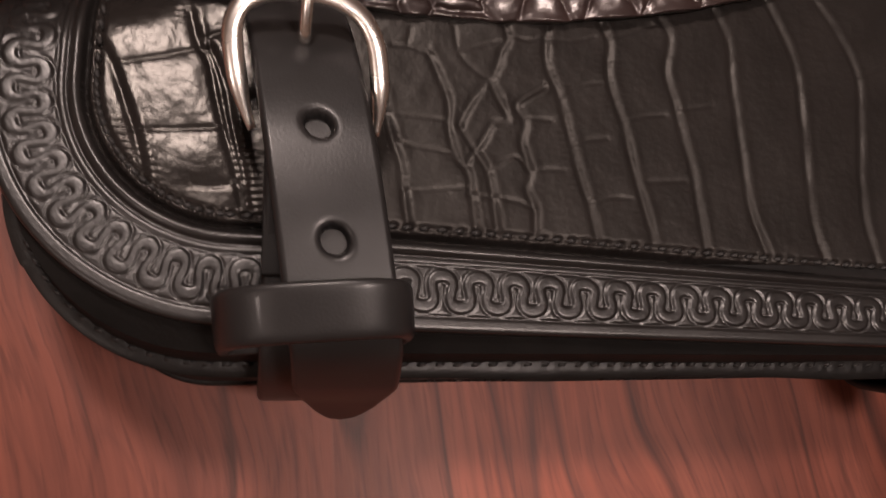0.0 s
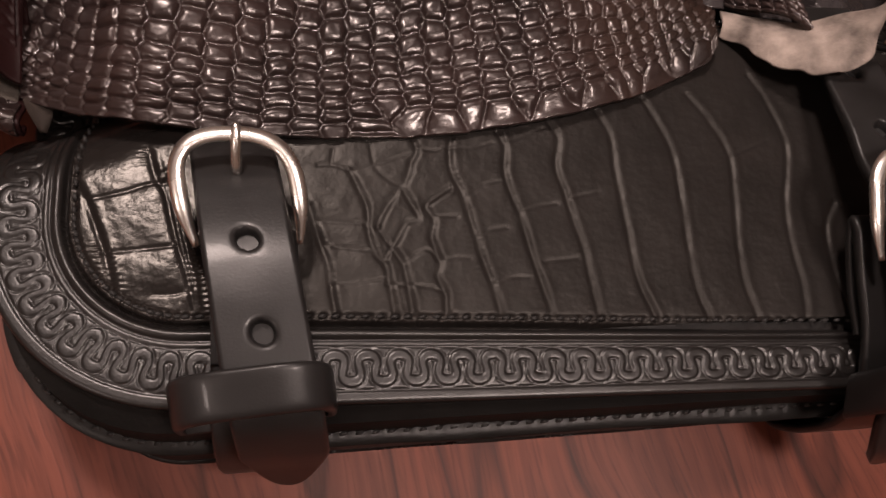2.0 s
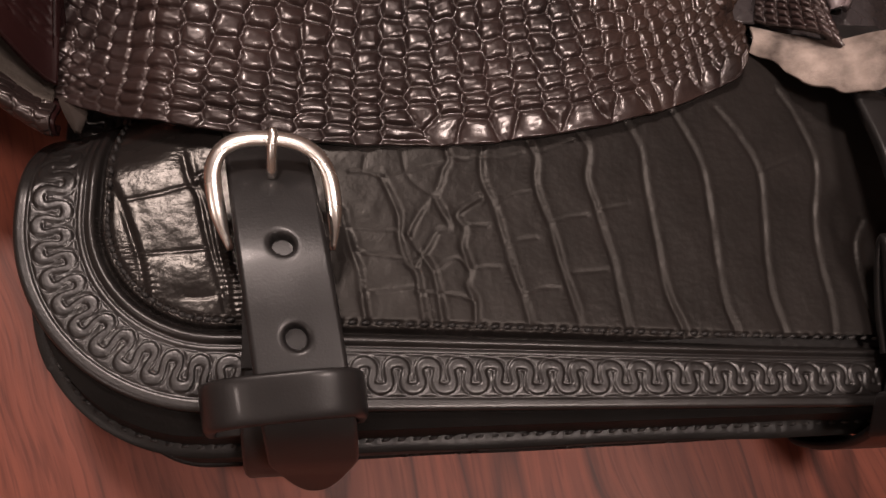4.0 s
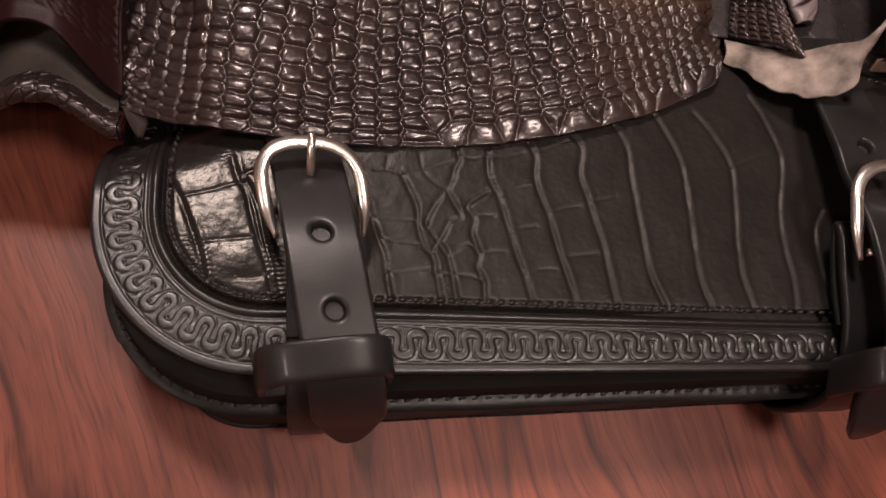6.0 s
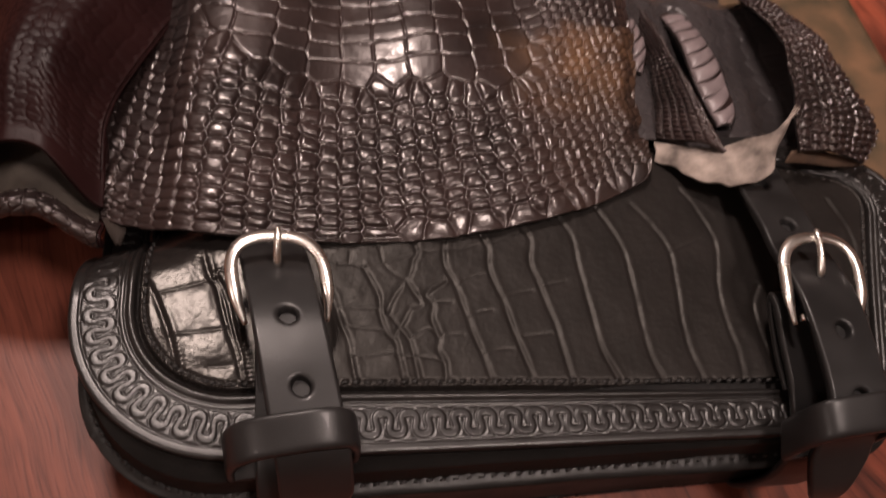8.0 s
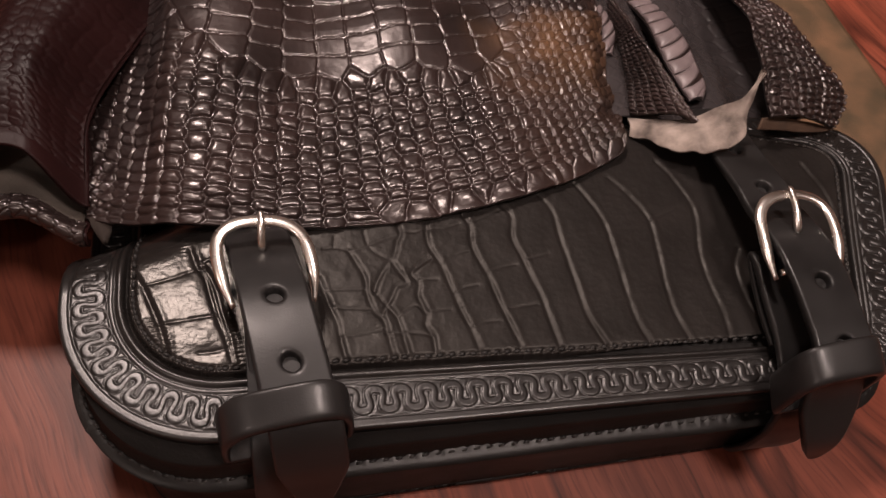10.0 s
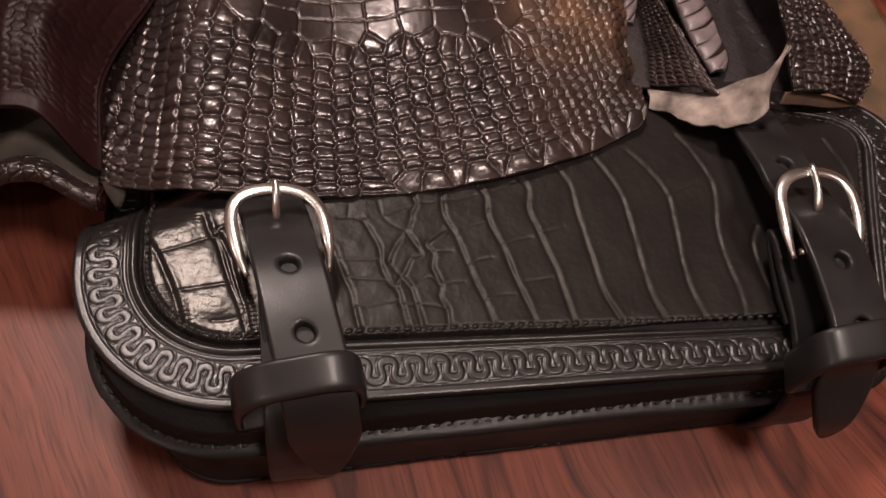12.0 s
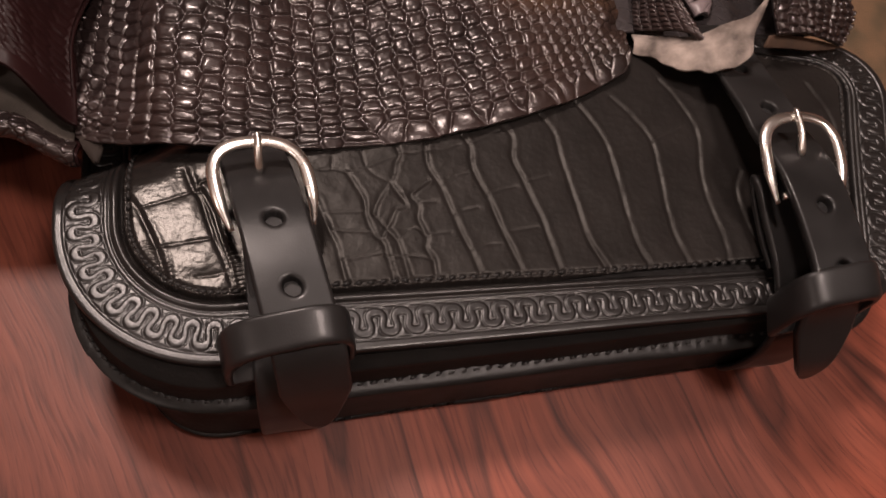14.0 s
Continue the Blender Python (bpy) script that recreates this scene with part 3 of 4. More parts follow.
def ribbon(name, path, x_of, half, thick, mat, parent, holes=(), tip=0.0, label=""):
    """A leather strap along a (y, z) path: rounded edges, punched holes, and a pointed end of that length."""
    p = curve_points(path, 0.0006)
    s = np.r_[0, np.cumsum(np.linalg.norm(np.diff(p, axis=0), axis=1))]
    tan = np.gradient(p, axis=0)
    tan /= np.linalg.norm(tan, axis=1)[:, None]
    nrm = np.stack([tan[:, 1], -tan[:, 0]], 1)
    if nrm[len(p) // 3][1] < 0:
        nrm = -nrm
    u = np.r_[-1, -0.985, -0.94, np.linspace(-0.9, 0.9, 64), 0.94, 0.985, 1]
    sag = np.r_[0.0014, 0.0007, 0.0002, np.zeros(64), 0.0002, 0.0007, 0.0014]
    wide = np.full(len(p), half)
    if tip:
        left = np.clip((s[-1] - s) / tip, 0, 1)
        wide = half * (0.04 + 0.96 * (np.sqrt(1 - (1 - left) ** 1.7) if tip < 0.02 else left ** 0.5))
    U, W = np.meshgrid(u, wide)
    across = U * W
    h = -np.repeat(sag[None], len(p), 0) * np.minimum(1, W / half)
    h += 0.00012 * wobble(across, np.repeat(s[:, None], len(u), 1), 0.02, 31)
    for hy in holes:
        k = int(np.argmin(np.abs(p[:, 0] - hy)))
        r = np.hypot(across, s[:, None] - s[k])
        h += -0.0007 * np.exp(-((r - 0.0028) / 0.0011) ** 2) * (r > 0.0028) - 0.005 * smooth(0.0033, 0.0026, r) - 0.007 * smooth(0.0027, 0.0, r)
    yc, zc = p[:, :1] + nrm[:, :1] * h, p[:, 1:] + nrm[:, 1:] * h
    x = x_of(p[:, :1]) + across
    top = np.stack([x, yc, zc], -1).reshape(-1, 3)
    yb, zb = p[:, :1] - nrm[:, :1] * thick + 0 * x, p[:, 1:] - nrm[:, 1:] * thick + 0 * x
    bot = np.stack([x_of(p[:, :1]) + across * 0.985, yb, zb], -1).reshape(-1, 3)
    R, C = x.shape
    f = grid_faces(R, C)
    n = R * C
    fl = f.tolist() + (f[:, ::-1] + n).tolist()
    for r in range(R - 1):
        fl.append((r * C, (r + 1) * C, (r + 1) * C + n, r * C + n))
        fl.append(((r + 1) * C - 1, (r + 1) * C - 1 + n, (r + 2) * C - 1 + n, (r + 2) * C - 1))
    for c in range(C - 1):
        fl.append((c, c + n, c + 1 + n, c + 1))
        fl.append(((R - 1) * C + c, (R - 1) * C + c + 1, (R - 1) * C + c + 1 + n, (R - 1) * C + c + n))
    return mesh_ob(name, np.vstack([top, bot]), fl, mat, parent, label=label)


def buckle(cx, lean, y_top, y_leg, z_top, z_leg, prong_y, prong_z, half=0.0165):
    """A horseshoe frame, open towards the keeper, with its prong."""
    t = np.linspace(-1, 1, 61)
    pts, ra, rb = [], [], []
    mid = y_leg + (y_top - y_leg) * 0.50
    for k in t:
        if abs(k) < 0.62:
            a = k / 0.62 * math.pi / 2
            x = half * np.sign(a) * abs(math.sin(a)) ** 0.80
            y = mid + (y_top - mid) * abs(math.cos(a)) ** 0.72
        else:
            w = (abs(k) - 0.62) / 0.38
            x = np.sign(k) * (half - 0.0022 * w ** 2.2)
            y = mid + (y_leg - mid) * w
        z = z_leg + (z_top - z_leg) * (y - y_leg) / (y_top - y_leg) + 0.0015 * math.sin(math.pi * (y - y_leg) / (y_top - y_leg))
        pts.append((cx(y) + x, y, z))
        thin = 0.45 + 0.55 * float(smooth(1.0, 0.72, abs(k)))
        ra.append(0.0024 * thin + 0.0002 * (abs(k) < 0.3))
        rb.append(0.0016 * thin)
    fr = tube("buckle", pts, ra, rb, (0, 0.25, 1.0), NICKEL, bag, label="polished nickel horseshoe buckle")
    w = np.linspace(0, 1, 16)
    y0, y1 = prong_y, y_top + 0.0022
    pp = [(cx(prong_y) + 0.0004 * k, y0 + (y1 - y0) * k, prong_z - 0.001 + (z_top + 0.0026 - prong_z + 0.001) * k ** 0.8 + 0.0012 * math.sin(math.pi * k)) for k in w]
    r = 0.00150 - 0.0006 * np.abs(2 * w - 1) ** 12
    tube("prong", pp, r * (1.15 - 0.25 * w), r, (0, 0, 1), NICKEL, fr)
    # bar under the strap that joins the legs
    y = y_leg + 0.003
    bar = [(cx(y) + k, y, z_leg) for k in np.linspace(-half + 0.0055, half - 0.0055, 8)]
    tube("bar", bar, [0.0014] * 8, [0.0014] * 8, (0, 0, 1), NICKEL, fr)


def keeper(cx, y0, y1, z_top0, z_top1, z_side, half, square=0.76, tilt=0.0, fall=0.0):
    """The arched leather loop that holds the strap down."""
    a = np.linspace(0, 2 * math.pi, 96, endpoint=False)[::-1]
    b = np.linspace(0, 1, 26)
    rows_out, rows_in = [], []
    for k in b:
        y = y0 + (y1 - y0) * k
        top = z_top0 + (z_top1 - z_top0) * k
        edge = 0.0009 * (np.exp(-k / 0.05) + np.exp(-(1 - k) / 0.05))
        for rows, t in ((rows_out, 0.0 + edge), (rows_in, 0.0028)):
            c, sn = np.cos(a), np.sin(a)
            low = z_side - fall * k
            w, h = half - t, top - low - t
            x = cx(y) + w * np.sign(c) * np.abs(c) ** square
            z = low + np.where(sn > 0, h, 0.0035 - t) * np.sign(sn) * np.abs(sn) ** square
            z = z + tilt * (x - cx(y)) / half
            rows.append(np.stack([x, y + 0.06 * (x - cx(y)), z], 1))
    o, i = np.array(rows_out), np.array(rows_in)
    R, C = o.shape[:2]
    n = R * C
    f = grid_faces(R, C, loop=True)
    fl = f[:, ::-1].tolist() + (f + n).tolist()
    for c in range(C):
        d = (c + 1) % C
        fl.append((c, d, d + n, c + n))
        fl.append(((R - 1) * C + c, (R - 1) * C + c + n, (R - 1) * C + d + n, (R - 1) * C + d))
    mesh_ob("keeper_loop", np.vstack([o.reshape(-1, 3), i.reshape(-1, 3)]), fl, STRAP, bag)


left_x = lambda y: 0.0590 + (0.090 - y) * 0.15  # noqa: E731
right_x = lambda y: 0.2655 - 0.02 * np.maximum(0.090 - y, 0) + 0.02 * np.maximum(y - 0.090, 0)  # noqa: E731


def strap_set(cx, billet_x, lift, y_shift, end, top, tip_long):
    path = [*top, (0.130, 0.0815 + lift), (0.117, 0.086 + lift), (0.104, 0.0890 + lift),
            (0.090, 0.0895 + lift), (0.076, 0.0885 + lift), (0.065, 0.0868 + lift), (0.056, 0.0826 + lift * 0.9), (0.0490, 0.071 + lift * 0.4), *end]
    first = 0.106 + y_shift
    ribbon("strap", path, cx, 0.0125, 0.0034, STRAP, bag, [first + 0.0262 * k for k in (-1, 0, 2, 3)], tip_long)
    billet = [(0.058, 0.0035), (0.0505, 0.0085), (0.0472, 0.020), (0.0462, 0.032), (0.0470, 0.046), (0.0515, 0.059), (0.060, 0.0675), (0.075, 0.0695 + lift), (0.095, 0.0735 + lift), (0.108, 0.0762 + lift),
              (0.1130, 0.0740 + lift), (0.108, 0.0715 + lift * 0.6), (0.090, 0.0690), (0.075, 0.0670)]
    ribbon("billet", billet, billet_x, 0.0126, 0.0030, STRAP, bag)


strap_set(left_x, lambda y: 0.0577 + 0 * y, 0.0, 0.0, [(0.0450, 0.0580), (0.0412, 0.0462)], [(0.200, 0.0600), (0.165, 0.0640), (0.150, 0.0670), (0.141, 0.0740)], 0.0230)
strap_set(right_x, lambda y: 0.2625 + 0 * y, 0.005, -0.0165, [(0.0370, 0.057), (0.0335, 0.046)], [(0.200, 0.0690), (0.185, 0.0730), (0.160, 0.0800), (0.143, 0.0845)], 0.026)
buckle(left_x, 0, 0.1375, 0.1075, 0.0880, 0.0775, 0.1275, 0.0830)
buckle(right_x, 0, 0.1290, 0.0950, 0.0960, 0.0870, 0.1130, 0.0930)
keeper(lambda y: 0.0572 + (0.0645 - y) * 0.12, 0.0702, 0.0578, 0.0922, 0.0886, 0.0700, 0.0226, 0.58, 0.0024, 0.0060)
keeper(lambda y: 0.2608 + 0 * y, 0.0630, 0.0495, 0.0975, 0.0935, 0.0740, 0.0185, 0.45, 0.0010, 0.0080)


# ---- crocodile skins ----
def scaled_patch(name, spine, cells_of, a_n, b_n, mat, parent=None, relief=0.0012, stretch=1.2, thick=0.0014, soft=0.5, calm=0.0):
    """A sheet of skin. spine(a, b) gives the sheet's place; cells_of() the scale centres and sizes in flat (x, y) metres; the scales are real bumps."""
    A, B = np.meshgrid(np.linspace(0, 1, a_n), np.linspace(0, 1, b_n))
    P, flat = spine(A, B)
    seeds, size, dome = cells_of()
    q = flat.reshape(-1, 2)
    q = q + 0.0006 * np.stack([wobble(q[:, 0], q[:, 1], 0.012, 51), wobble(q[:, 0], q[:, 1], 0.012, 52)], 1)
    d, i = nearest(q, seeds, 2, stretch)
    e = np.clip((np.sort(d, 1)[:, 1] - np.sort(d, 1)[:, 0]) / (size[i] * soft * dome[i]), 0, 1)
    vary = np.random.RandomState(len(seeds)).uniform(0.75, 1.2, len(seeds))
    h = relief * (1 - (1 - e) ** 2.4 - 0.35 * np.exp(-(e / 0.10) ** 2)) * np.where(dome[i] < 0.85, np.where(size[i] > 0.015, 0.62, 0.85), np.clip(size[i] / 0.006, 0.85, 1.3)) * vary[i]
    h += relief * (np.where(size[i] > 0.015, 0.03, 0.10) * wobble(q[:, 0], q[:, 1], 0.0035, 53) * e + 0.22 * wobble(q[:, 0], q[:, 1], 0.0017, 54) * (1 - e) ** 2)
    h = h.reshape(A.shape) * (1 - calm * smooth(0.016, 0.004, flat[..., 1]))
    du, dv = np.gradient(P, axis=1), np.gradient(P, axis=0)
    nrm = np.cross(du, dv)
    nrm /= np.linalg.norm(nrm, axis=2)[..., None] + 1e-12
    top = P + nrm * h[..., None]
    bot = P - nrm * thick
    R, C = A.shape
    n = R * C
    f = grid_faces(R, C)
    fl = f.tolist() + (f[:, ::-1] + n).tolist()
    for r in range(R - 1):
        fl.append((r * C, (r + 1) * C, (r + 1) * C + n, r * C + n))
        fl.append(((r + 1) * C - 1, (r + 1) * C - 1 + n, (r + 2) * C - 1 + n, (r + 2) * C - 1))
    for c in range(C - 1):
        fl.append((c, c + n, c + 1 + n, c + 1))
        fl.append(((R - 1) * C + c, (R - 1) * C + c + 1, (R - 1) * C + c + 1 + n, (R - 1) * C + c + n))
    return mesh_ob(name, np.vstack([top.reshape(-1, 3), bot.reshape(-1, 3)]), fl, mat, parent)


def between(left, right, crown=0.0, lean=1.0, ripple=0.0, seed=1, wide=0.03, slant=0.0):
    """A sheet hung between two edge curves, arched by crown; flat coordinates run across and along it."""
    def at(points, B):
        c = curve_points(points, 0.0006)
        u = np.linspace(0, 1, len(c))
        return np.stack([np.interp(B, u, c[:, k]) for k in range(3)], -1), len(c) * 0.0006

    def spine(A, B):
        lo, long_ = at(left, B)
        hi, _ = at(right, B)
        P = lo + (hi - lo) * A[..., None]
        P[..., 2] += crown * np.sin(math.pi * A ** lean) + ripple * wobble(P[..., 0], P[..., 1], 0.02, seed)
        return P, np.stack([A * wide, B * long_ + slant * A], -1)
    return spine


def plain_patch(name, spine, a_n, b_n, mat, parent=None, thick=0.0014, label=""):
    """A smooth sheet with thickness over a spine."""
    A, B = np.meshgrid(np.linspace(0, 1, a_n), np.linspace(0, 1, b_n))
    P, _ = spine(A, B)
    nrm = np.cross(np.gradient(P, axis=1), np.gradient(P, axis=0))
    nrm /= np.linalg.norm(nrm, axis=2)[..., None] + 1e-12
    n = a_n * b_n
    f = grid_faces(b_n, a_n)
    fl = f.tolist() + (f[:, ::-1] + n).tolist()
    rim = [(r * a_n, (r + 1) * a_n) for r in range(b_n - 1)] + [((r + 2) * a_n - 1, (r + 1) * a_n - 1) for r in range(b_n - 1)]
    rim += [(c + 1, c) for c in range(a_n - 1)] + [((b_n - 1) * a_n + c, (b_n - 1) * a_n + c + 1) for c in range(a_n - 1)]
    fl += [(a, b, b + n, a + n) for a, b in rim]
    return mesh_ob(name, np.vstack([P.reshape(-1, 3), (P - nrm * thick).reshape(-1, 3)]), fl, mat, parent, label=label)


def lattice(x0, x1, width_at, row_of, y0, y1, jitter, seed, stagger=True, even=False):
    """Scale centres in columns whose width changes along x."""
    rng = np.random.RandomState(seed)
    x, k, out, size = x0, 0, [], []
    while x < x1:
        w = width_at(x)
        row = row_of(x, w)
        y = y0 + (0.5 * row if stagger and k % 2 else 0)
        while y < y1:
            out.append((x + w / 2 + rng.uniform(-jitter, jitter) * w * 0.4, y + rng.uniform(-jitter, jitter) * row))
            size.append(w)
            y += row * (1.0 if even else rng.uniform(0.9, 1.1))
        x += w
        k += 1
    return np.array(out), np.array(size)


def main_skin():
    def edge(x):
        d = x - 0.075
        return 0.1463 + np.where(d > 0, 0.55 * d ** 2 + 6.6 * d ** 3, 25.0 * np.abs(d) ** 3) + 0.0003 * wobble(x, x * 0, 0.02, 44) + 0.0003 * wobble(x, x * 0, 0.006, 46)

    def spine(A, B):
        b = B * 0.27
        xl = -0.015 - 0.005 * smooth(0.0, 0.04, b) + 0.010 * smooth(0.055, 0.11, b)
        xr = 0.219 + 0.16 * np.minimum(b, 0.09) + 0.0016 * wobble(b, b * 0, 0.009, 45)
        x = xl + A * (xr - xl)
        y = edge(x) + b
        z = 0.0690 + 0.0040 * np.exp(-((x - 0.030) / 0.020) ** 2) - 0.0010 * np.exp(-((x - 0.100) / 0.025) ** 2) + 0.0022 * np.exp(-((x - 0.165) / 0.028) ** 2)
        z += np.cos((x - 0.124) / 0.078 * 2 * math.pi) * 0.030 * np.clip(b - 0.030, 0, 0.09) + 0.11 * np.clip(b, 0, 0.05) * smooth(0.006, 0.020, x) * smooth(0.080, 0.045, x) + 0.11 * np.clip(b - 0.045, 0, 0.06) * smooth(0.04, 0.08, x) + 0.0010 * wobble(x, y, 0.07, 61) + 0.00014 * wobble(x, y, 0.014, 62) * smooth(0.05, 0.07, b)
        z -= 0.0105 * smooth(0.020, -0.018, x) - 0.0022 * smooth(0.195, 0.225, x)
        z -= 0.0016 * smooth(0.012, 0.0, b) - 0.0010 * smooth(0.02, 0.05, b) + 0.070 * smooth(0.16, 0.27, b)
        z -= 0.007 * smooth(0.95, 1.0, A) * smooth(0.012, 0.03, b)
        # puckers that fan out from the corner
        z += 0.0007 * np.sin(np.arctan2(b + 0.002, x + 0.024) * 30) * smooth(0.010, -0.012, x) * smooth(0.055, 0.02, b) * smooth(0.0, 0.006, b)
        return np.stack([x, y, z], -1), np.stack([x + np.clip(2.4 * (x - 0.1), -0.11, 0.17) * b, row_at(b)], -1)

    # the rows lie closer together towards the front edge
    steps = np.linspace(0, 0.3, 600)
    along = np.cumsum(0.0080 / (0.0042 + 0.0036 * smooth(0.0, 0.035, steps))) * (steps[1] - steps[0])

    def row_at(b):
        return np.interp(b, steps, along)

    def cells():
        turn = lambda x: float(row_at(np.interp(x, [-0.02, 0.0, 0.020, 0.035, 0.055, 0.090, 0.120, 0.145, 0.170, 0.190, 0.205], [0.16, 0.12, 0.090, 0.080, 0.075, 0.073, 0.076, 0.070, 0.066, 0.075, 0.15])))  # noqa: E731
        width = lambda x: float(np.interp(x, [-0.03, 0.002, 0.014, 0.14, 0.172, 0.190], [0.0056, 0.0062, 0.0092, 0.0094, 0.0080, 0.0046]))  # noqa: E731
        s, w = lattice(-0.035, 0.26, width, lambda x, w: float(np.interp(x, [0.0, 0.014, 0.17, 0.19], [0.0066, 0.0080, 0.0080, 0.0058])), 0.001, 0.30, 0.13, 3)
        keep = np.array([p[1] < turn(p[0]) and (p[1] > 0.013 or p[0] < 0.095) for p in s])
        big, bw = lattice(-0.03, 0.24, lambda x: 0.0182, lambda x, w: 0.0112, 0.0, 0.30, 0.05, 4, stagger=False)
        keep_big = np.array([p[1] > turn(p[0]) + 0.006 for p in big])
        rim, rw = lattice(0.095, 0.24, lambda x: 0.0190, lambda x, w: 1.0, 0.0060, 0.0065, 0.12, 6)
        seeds = np.vstack([s[keep], big[keep_big], rim])
        size = np.concatenate([w[keep], bw[keep_big], rw])
        dome = np.concatenate([np.where(s[keep][:, 0] < 0.008, 0.8, 1.35), np.full(keep_big.sum(), 0.30), np.full(len(rim), 0.4)])
        return seeds, size, dome

    ob = scaled_patch("crocodile_skin", spine, cells, 520, 560, SKIN, calm=0.45, stretch=0.9, relief=0.0012)
    tagged(ob, "glossy dark brown crocodile skin with rounded scales, draped over the bag", "skin", "crocodile skins")
    t, k = np.linspace(0, 1, 14)[:, None], np.linspace(-1, 1, 12)[None]
    x = -0.0095 + 0.0045 * k * (1 - 0.8 * t ** 1.5) + 0.0015 * t
    y, z = 0.1640 - 0.0105 * t + 0 * k, 0.0575 - 0.0020 * t + 0.0008 * (1 - k ** 2)
    v = np.stack([x, y, z], -1).reshape(-1, 3)
    f = grid_faces(14, 12)
    mesh_ob("corner_tip", np.vstack([v, v - [0, 0, 0.0012]]), [*f[:, ::-1].tolist(), *(f + 168).tolist()], CORNER, ob, label="curled grey-brown corner of the skin")


main_skin()


def side_skin():
    """The bumpy skin behind the bag's end, sloping down to one side."""
    spine = between([(0.2905, 0.184, 0.080), (0.291, 0.194, 0.0825), (0.295, 0.209, 0.083), (0.300, 0.229, 0.082), (0.306, 0.262, 0.078), (0.310, 0.335, 0.045)],
                    [(0.335, 0.187, 0.066), (0.348, 0.206, 0.068), (0.344, 0.232, 0.070), (0.340, 0.253, 0.070), (0.336, 0.271, 0.069), (0.330, 0.335, 0.040)], 0.004, 0.8, 0.0008, 71, 0.050, 0.012)

    def cells():
        s, w = lattice(-0.01, 0.06, lambda x: 0.0050 + 0.035 * max(0.0, 0.022 - x), lambda x, w: w * 0.92, -0.01, 0.20, 0.14, 9)
        return s, w, np.full(len(s), 1.5)
    thing = scaled_patch("crocodile_skin", spine, cells, 150, 460, SMALL_SKIN, relief=0.0021)
    tagged(thing, "bumpy dark brown crocodile skin piece with tan underside", "skin", "crocodile skins")
    under = between([(0.288, 0.1850, 0.0785), (0.300, 0.1875, 0.0755), (0.318, 0.1885, 0.0700), (0.337, 0.1890, 0.0640)],
                    [(0.286, 0.1815, 0.0740), (0.300, 0.1835, 0.0705), (0.318, 0.1850, 0.0660), (0.337, 0.1880, 0.0630)], 0.0006, 1.0, 0.0003, 72)
    plain_patch("underside", under, 12, 50, TAN, thing, 0.0010, "tan flesh side of the skin")


side_skin()


def leg_skin():
    """The narrow leg piece with fine rings, and its curled grey flesh strip."""
    spine = between([(0.2300, 0.2025, 0.0645), (0.234, 0.218, 0.064), (0.238, 0.235, 0.062), (0.242, 0.257, 0.060), (0.246, 0.300, 0.045)],
                    [(0.2525, 0.1835, 0.0790), (0.2520, 0.196, 0.0775), (0.2500, 0.215, 0.0755), (0.2485, 0.232, 0.0735), (0.2455, 0.250, 0.0710), (0.2540, 0.300, 0.050)], 0.0042, 1.5, 0.0004, 12, 0.026)

    def cells():
        s, w = lattice(-0.004, 0.030, lambda x: 0.0036 if x < 0.014 else 0.0052, lambda x, w: 0.0028, 0.0, 0.14, 0.07, 12, stagger=False, even=True)
        return s, w, np.full(len(s), 1.5)
    thing = scaled_patch("crocodile_skin", spine, cells, 150, 460, SMALL_SKIN, relief=0.0014, stretch=1.25)
    tagged(thing, "narrow dark crocodile leg skin with curled grey flesh edge", "skin", "crocodile skins")
    strip = between([(0.2290, 0.2010, 0.0632), (0.2400, 0.1950, 0.0685), (0.2515, 0.1885, 0.0760), (0.2600, 0.1850, 0.0880), (0.2650, 0.1815, 0.0960), (0.2690, 0.1835, 0.0995), (0.2745, 0.1885, 0.1040)],
                    [(0.2262, 0.1900, 0.0632), (0.2330, 0.1825, 0.0680), (0.2385, 0.1722, 0.0735), (0.2500, 0.1660, 0.0795), (0.2615, 0.1648, 0.0850), (0.2672, 0.1680, 0.0880), (0.2698, 0.1775, 0.0935), (0.2762, 0.1888, 0.1043)], 0.0022, 1.2, 0.0005, 81)

    def ragged(A, B):
        P, flat = strip(A, B)
        P[..., 1] -= 0.0009 * wobble(B * 0.1, B * 0, 0.008, 43) * A ** 4
        P[..., 2] += 0.0007 * np.sin(B * 46 + 3 * A) * smooth(0.1, 0.9, A) * smooth(0.95, 0.6, B)
        return P, flat
    plain_patch("flesh_strip", ragged, 40, 130, FLESH, thing, 0.0014, "curled grey suede flesh side")


leg_skin()


def belly_strip(left, right, gap, label, seed):
    """A row of large smooth belly scales with slanting joints, each a plate of its own on the strip."""
    spine = between(left, right, 0.0024, 1.0, 0.0003, seed)
    thing = plain_patch("crocodile_skin", spine, 24, 120, SMALL_SKIN, None, 0.0014)
    tagged(thing, label, "skin", "crocodile skins")
    long_ = len(curve_points(left, 0.0006)) * 0.0006
    rng = random.Random(seed)
    for k in range(-1, int(long_ / gap)):
        bow, tall = rng.uniform(0.8, 1.2), rng.uniform(0.0010, 0.0014)

        def plate(A, B):
            u = np.clip(((k + 0.03 + 0.94 * B) * gap + 0.0125 * (A - 0.15) * bow - 0.0030 * np.sin(A * math.pi)) / long_, 0, 1)
            P, flat = spine(0.03 + 0.94 * A, u)
            P[..., 2] += 0.0002 + tall * (1 - np.abs(2 * B - 1) ** 3.5) * (1 - np.abs(2 * A - 1) ** 6)
            return P, flat
        plain_patch("scale", plate, 12, 12, SHEEN_BELLY, thing, 0.0003)


